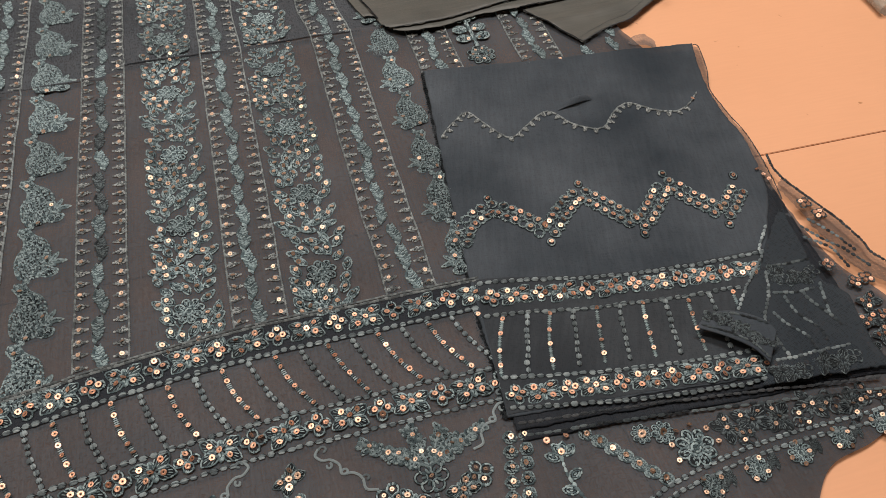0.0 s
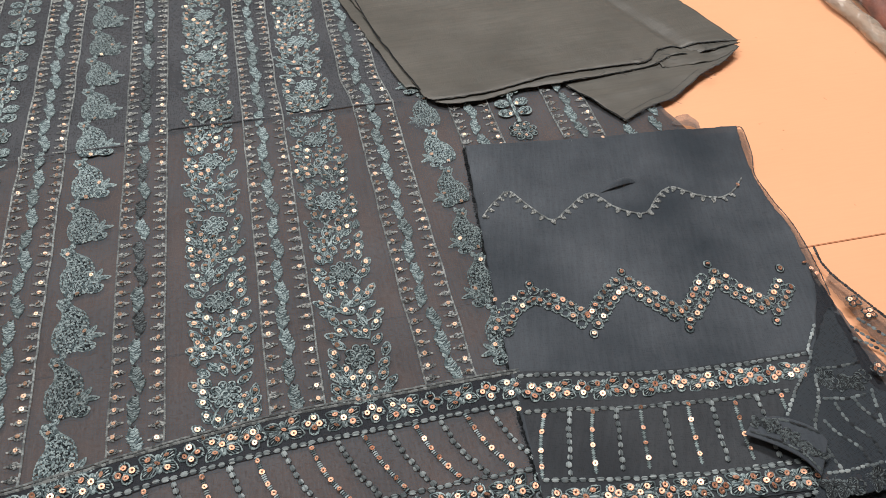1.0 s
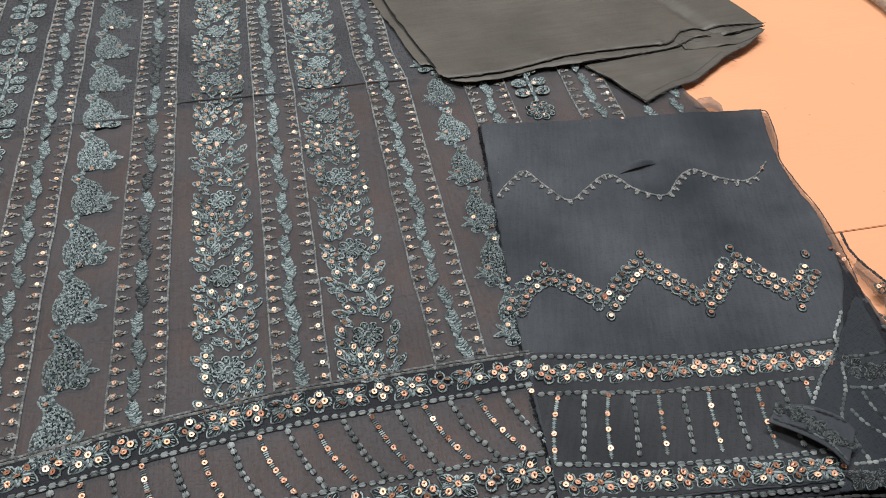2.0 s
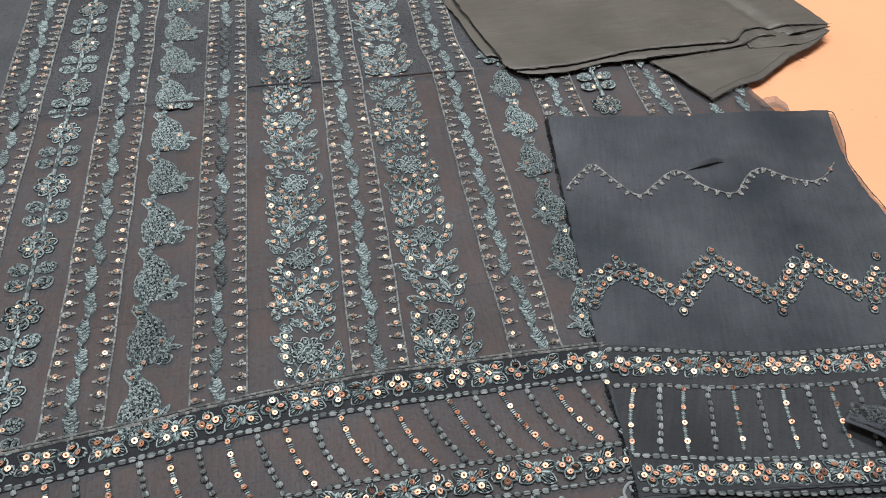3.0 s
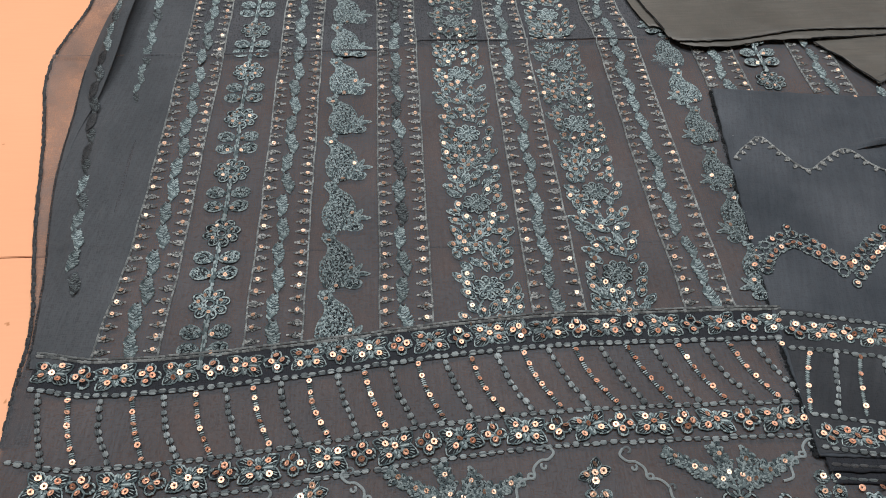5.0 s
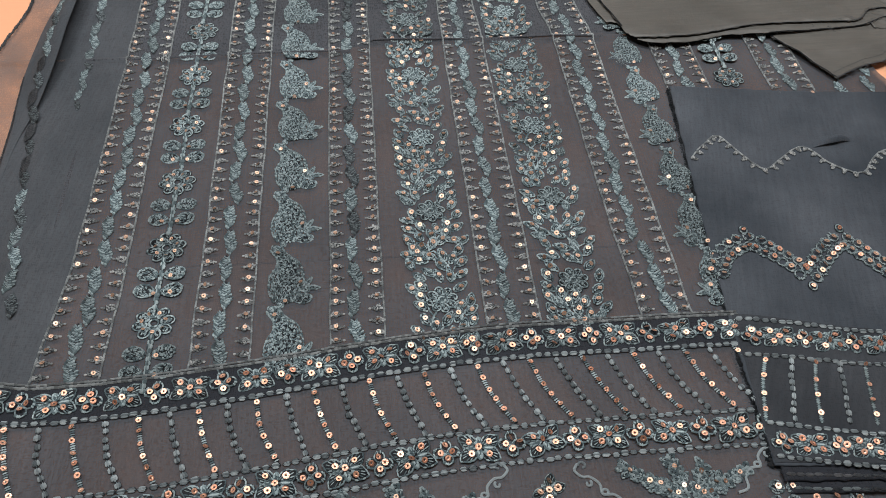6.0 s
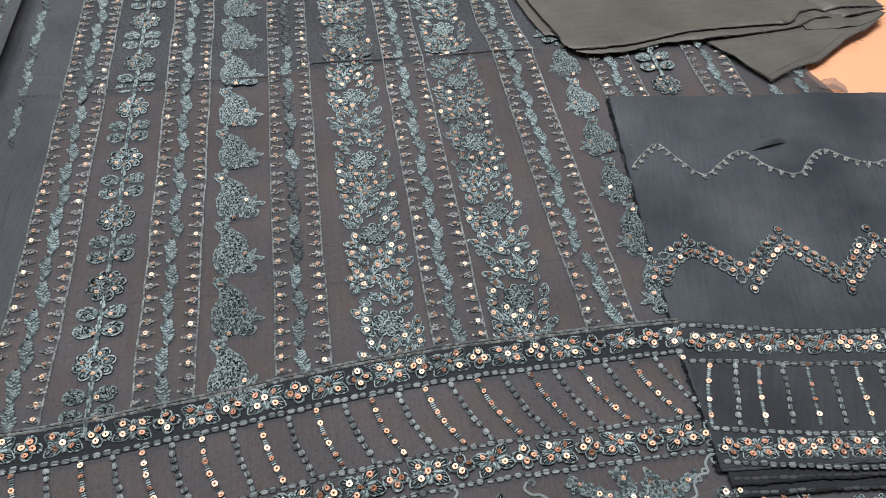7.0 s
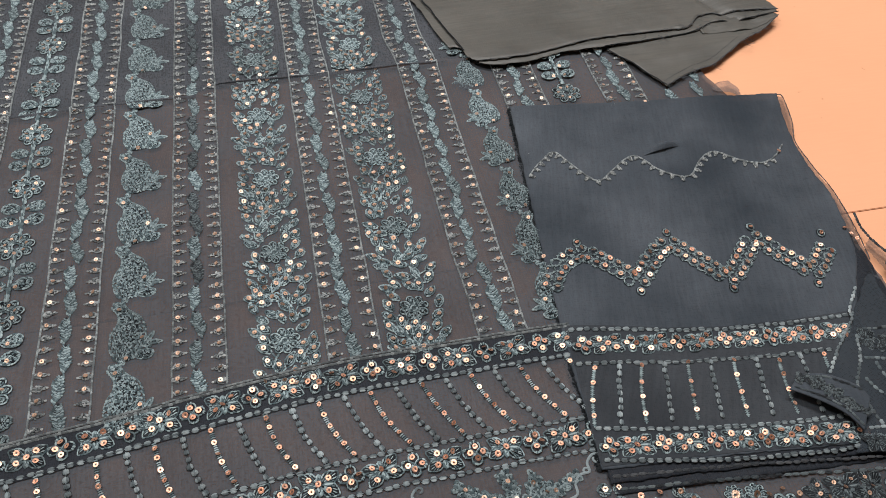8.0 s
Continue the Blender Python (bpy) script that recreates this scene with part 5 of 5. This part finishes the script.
for x, yy, kind in ((0.265, 0.534, 0), (0.275, 0.529, 1), (0.286, 0.533, 0), (0.297, 0.540, 1), (0.253, 0.436, 0), (0.269, 0.438, 1), (0.286, 0.447, 0), (0.302, 0.451, 0), (0.312, 0.457, 1), (0.262, 0.436, 0), (0.294, 0.449, 1), (0.318, 0.461, 0),
                    (0.334, 0.536, 1), (0.346, 0.543, 1), (0.312, 0.549, 1), (0.336, 0.497, 0), (0.325, 0.480, 1), (0.330, 0.466, 0), (0.341, 0.517, 0), (0.320, 0.612, 1), (0.308, 0.622, 1), (0.346, 0.485, 0), (0.350, 0.505, 1)):
    m = Matrix.Translation((x, yy, on_turn(x, yy) if x < 0.318 else 0.0052 - 0.12 * max(0.0, min(0.03, x - 0.318)))) @ pose(0, 0, 0, 0, 0, random.uniform(0, 90)) @ Matrix.Scale(0.80, 4)
    under(("wide_flower", "small_flower")[kind], (DULL_WIDE, DULL_SMALL)[kind], DULLYARN, turned, m=m)
    if x > 0.305 and yy > 0.46:
        for px, py in (BUTTERFLY_SEQ, CLOVER_SEQ)[kind][:4]:
            seq_t.add(m, px, py, 0.0013, 0.85, 0)
seq_t.build(turned)

# ---------------------------------------------------------------- folded satin bottoms
satin = thing("folded_trouser_fabric", 0.05, 1.10, 0.0, "folded olive-grey satin trouser fabric with frayed cut edges", "fabric piece")
def satin_height(x, y):
    z = 0.0095 + 0.0022 * wave(x, y, 7, 2.9) + 0.0016 * wave(x * 0.35 + y, y * 1.2 - x * 0.5, 20, 6.6) + 0.0006 * wave(x, y, 60, 1.1)
    z += 0.003 * ease(x, 0.12, 0.24)
    crease = (y - 1.07) + 1.1 * (x - 0.135)
    z -= 0.005 * math.exp(-(crease / 0.012) ** 2) * ease(x, 0.02, 0.12)
    return z - 0.002 * ease(-x, 0.06, 0.20)


def lower_height(x, y):
    """The under layer; it gapes near its tip."""
    gape = math.exp(-((x - 0.186) / 0.022) ** 2) * math.exp(-((y - 0.990) / 0.030) ** 2)
    return satin_height(x, y) - 0.0024 + 0.0012 * gape + 0.0020 * ease(x, 0.225, 0.256)


upper_front = [(-0.118, 0.862), (-0.101, 0.855), (-0.051, 0.876), (0.010, 0.914), (0.062, 0.940), (0.107, 0.958), (0.141, 0.973), (0.157, 1.000), (0.190, 1.015), (0.256, 1.033)]
upper_back = [(-0.440, 1.36), (-0.42, 1.365), (-0.36, 1.37), (-0.30, 1.375), (-0.24, 1.38), (-0.18, 1.38), (-0.13, 1.38), (-0.10, 1.38), (-0.06, 1.38), (-0.02, 1.38)]
lower_front = [(-0.141, 0.876), (-0.127, 0.877), (-0.113, 0.862), (-0.092, 0.852), (-0.049, 0.866), (-0.013, 0.892), (0.040, 0.914), (0.101, 0.943), (0.148, 0.968), (0.172, 0.990), (0.210, 1.004), (0.257, 1.028)]
lower_back = [(-0.462, 1.36), (-0.445, 1.36), (-0.42, 1.365), (-0.39, 1.37), (-0.33, 1.375), (-0.28, 1.38), (-0.22, 1.38), (-0.17, 1.38), (-0.13, 1.38), (-0.10, 1.38), (-0.06, 1.38), (-0.02, 1.38)]
corner_edge = [(0.112, 0.857), (0.144, 0.889), (0.170, 0.910), (0.206, 0.960), (0.234, 0.989), (0.256, 1.021)]
corner_hidden = [(0.044, 0.915), (0.090, 0.950), (0.120, 0.972), (0.150, 0.992), (0.190, 1.014), (0.240, 1.036)]


def corner_height(x, y):
    return 0.0048 + 0.0014 * wave(x, y, 18, 3) + 0.0006 * wave(x, y, 60, 4) + 0.0015 * ease(x, 0.14, 0.25) + 0.0045 * ease(x, 0.225, 0.256) + 0.002 * math.exp(-((y - 0.915 - 0.55 * (x - 0.12)) / 0.012) ** 2)


part("lower_fold", sheet(lower_front, lower_back, 70, 110, lower_height, 0.0007, 0.0006), SATIN, satin, "lower folded layer of satin")
part("upper_fold", sheet(upper_front, upper_back, 90, 110, satin_height, 0.0007, 0.0006), SATIN, satin, "smooth upper layer of satin")
part("turned_corner", sheet(corner_edge, corner_hidden, 40, 50, corner_height, 0.0008, 0.0006), SATIN, satin, "lower corner of satin turned out at a slant")
part("inner_fold", sheet([(0.160, 0.966), (0.190, 0.976), (0.223, 0.990), (0.252, 1.014)], [(0.150, 0.990), (0.188, 1.004), (0.219, 1.016), (0.250, 1.030)], 8, 30, lambda x, y: corner_height(x, y) + 0.0016 + 0.002 * wave(x, y, 60, 2), 0.0008, 0.0006), SATIN, satin, "inner folded layer of satin")
# dark cut edges and frayed yarns; the cords also paint shade at fold openings
for pts, ground, w in ((upper_front[1:], satin_height, 0.0008), (lower_front[6:], lower_height, 0.0013), ([(0.112, 0.857), (0.078, 0.886), (0.044, 0.915)], corner_height, 0.0016), (corner_edge, corner_height, 0.0010),
                       ([(0.109, 0.864), (0.140, 0.897), (0.166, 0.919), (0.202, 0.968)], corner_height, 0.0005), ([(-0.122, 0.870), (-0.168, 0.938), (-0.203, 0.992), (-0.30, 1.17)], satin_height, 0.0016)):
    y = Yarn(lambda x, yy, g=ground: g(x, yy) + 0.0001)
    y.cord([(p[0] + 0.0006 * wave(p[0], p[1], 240, 8), p[1] + 0.0006 * wave(p[0], p[1], 300, 3)) for p in smooth(pts, 220)], w, w * 0.5)
    under("cut_edge", y.mesh("cut_edge"), DARKYARN if w < 0.0012 else BLACK_SHADE_YARN, satin, "dark frayed cut edge with painted shade of the fold")
y = Yarn(corner_height)
for i in range(150):
    pts = (corner_edge, corner_edge, lower_front[6:], upper_front[5:])[i % 4]
    p = along(pts, random.random())
    t = random.gauss(-0.75, 0.6) if i % 5 else random.gauss(2.0, 0.6)
    l = random.uniform(0.002, 0.006) if i % 11 else random.uniform(0.010, 0.018)
    lift = 0 if i % 4 < 2 else 0.006
    y.ground = lambda x, yy, u=lift: corner_height(x, yy) + u
    y.cord(smooth([p, (p[0] + l * 0.5 * math.cos(t), p[1] + l * 0.5 * math.sin(t)), (p[0] + l * math.cos(t + 0.5), p[1] + l * math.sin(t + 0.5))], 5), 0.0004)
tagged(under("frayed_edge", y.mesh("frayed_edge"), DARKYARN, satin), "loose frayed yarns", kind="stuff")

# ---------------------------------------------------------------- packet in plastic film
packet = thing("garment_packet", 0.60, 1.25, FLOOR_Z, "maroon garment in crinkled clear plastic packet on the floor", "packet")
edge = [(0.470, 1.02), (0.447, 1.075), (0.423, 1.14), (0.400, 1.21), (0.355, 1.32)]
far = [(0.86, 1.16), (0.84, 1.22), (0.81, 1.28), (0.78, 1.34), (0.74, 1.46)]
part("folded_garment", sheet([(p[0] + 0.028, p[1] + 0.008) for p in edge], far, 40, 30, lambda x, y: 0.022 + 0.006 * wave(x, y, 16, 3.3), 0.026, 0.001), MAROON, packet, "folded maroon cloth")
part("plastic_film", sheet(edge, far, 60, 40, lambda x, y: 0.032 + 0.006 * wave(x, y, 28, 5.1), 0.034, 0.001), FILM, packet, "crinkled clear plastic film")
bm = bmesh.new()
ring = []
lip = smooth([(p[0], p[1], 0.006) for p in ((0.477, 0.96), (0.463, 1.005), (0.4485, 1.058), (0.4325, 1.105), (0.4075, 1.160), (0.380, 1.22), (0.340, 1.31))], 60)
for i, p in enumerate(lip):
    r = 0.0095 * (1 + 0.22 * wave(p[0], p[1], 40, 2))
    ring.append([bm.verts.new((p[0] + 1.05 * r * math.cos(t * math.pi / 7) * (1 + 0.25 * wave(p[1], t * 0.05, 30, 3)), p[1] + 0.45 * r * math.cos(t * math.pi / 7), p[2] + r * math.sin(t * math.pi / 7) * (1 + 0.3 * wave(p[1], t * 0.07, 45, 5)))) for t in range(14)])
for u, w in zip(ring, ring[1:]):
    for k in range(14):
        bm.faces.new((u[k], u[(k + 1) % 14], w[(k + 1) % 14], w[k]))
for f in bm.faces:
    f.smooth = True
part("film_fold", bm, ROLLED, packet, "rolled border of the plastic film")
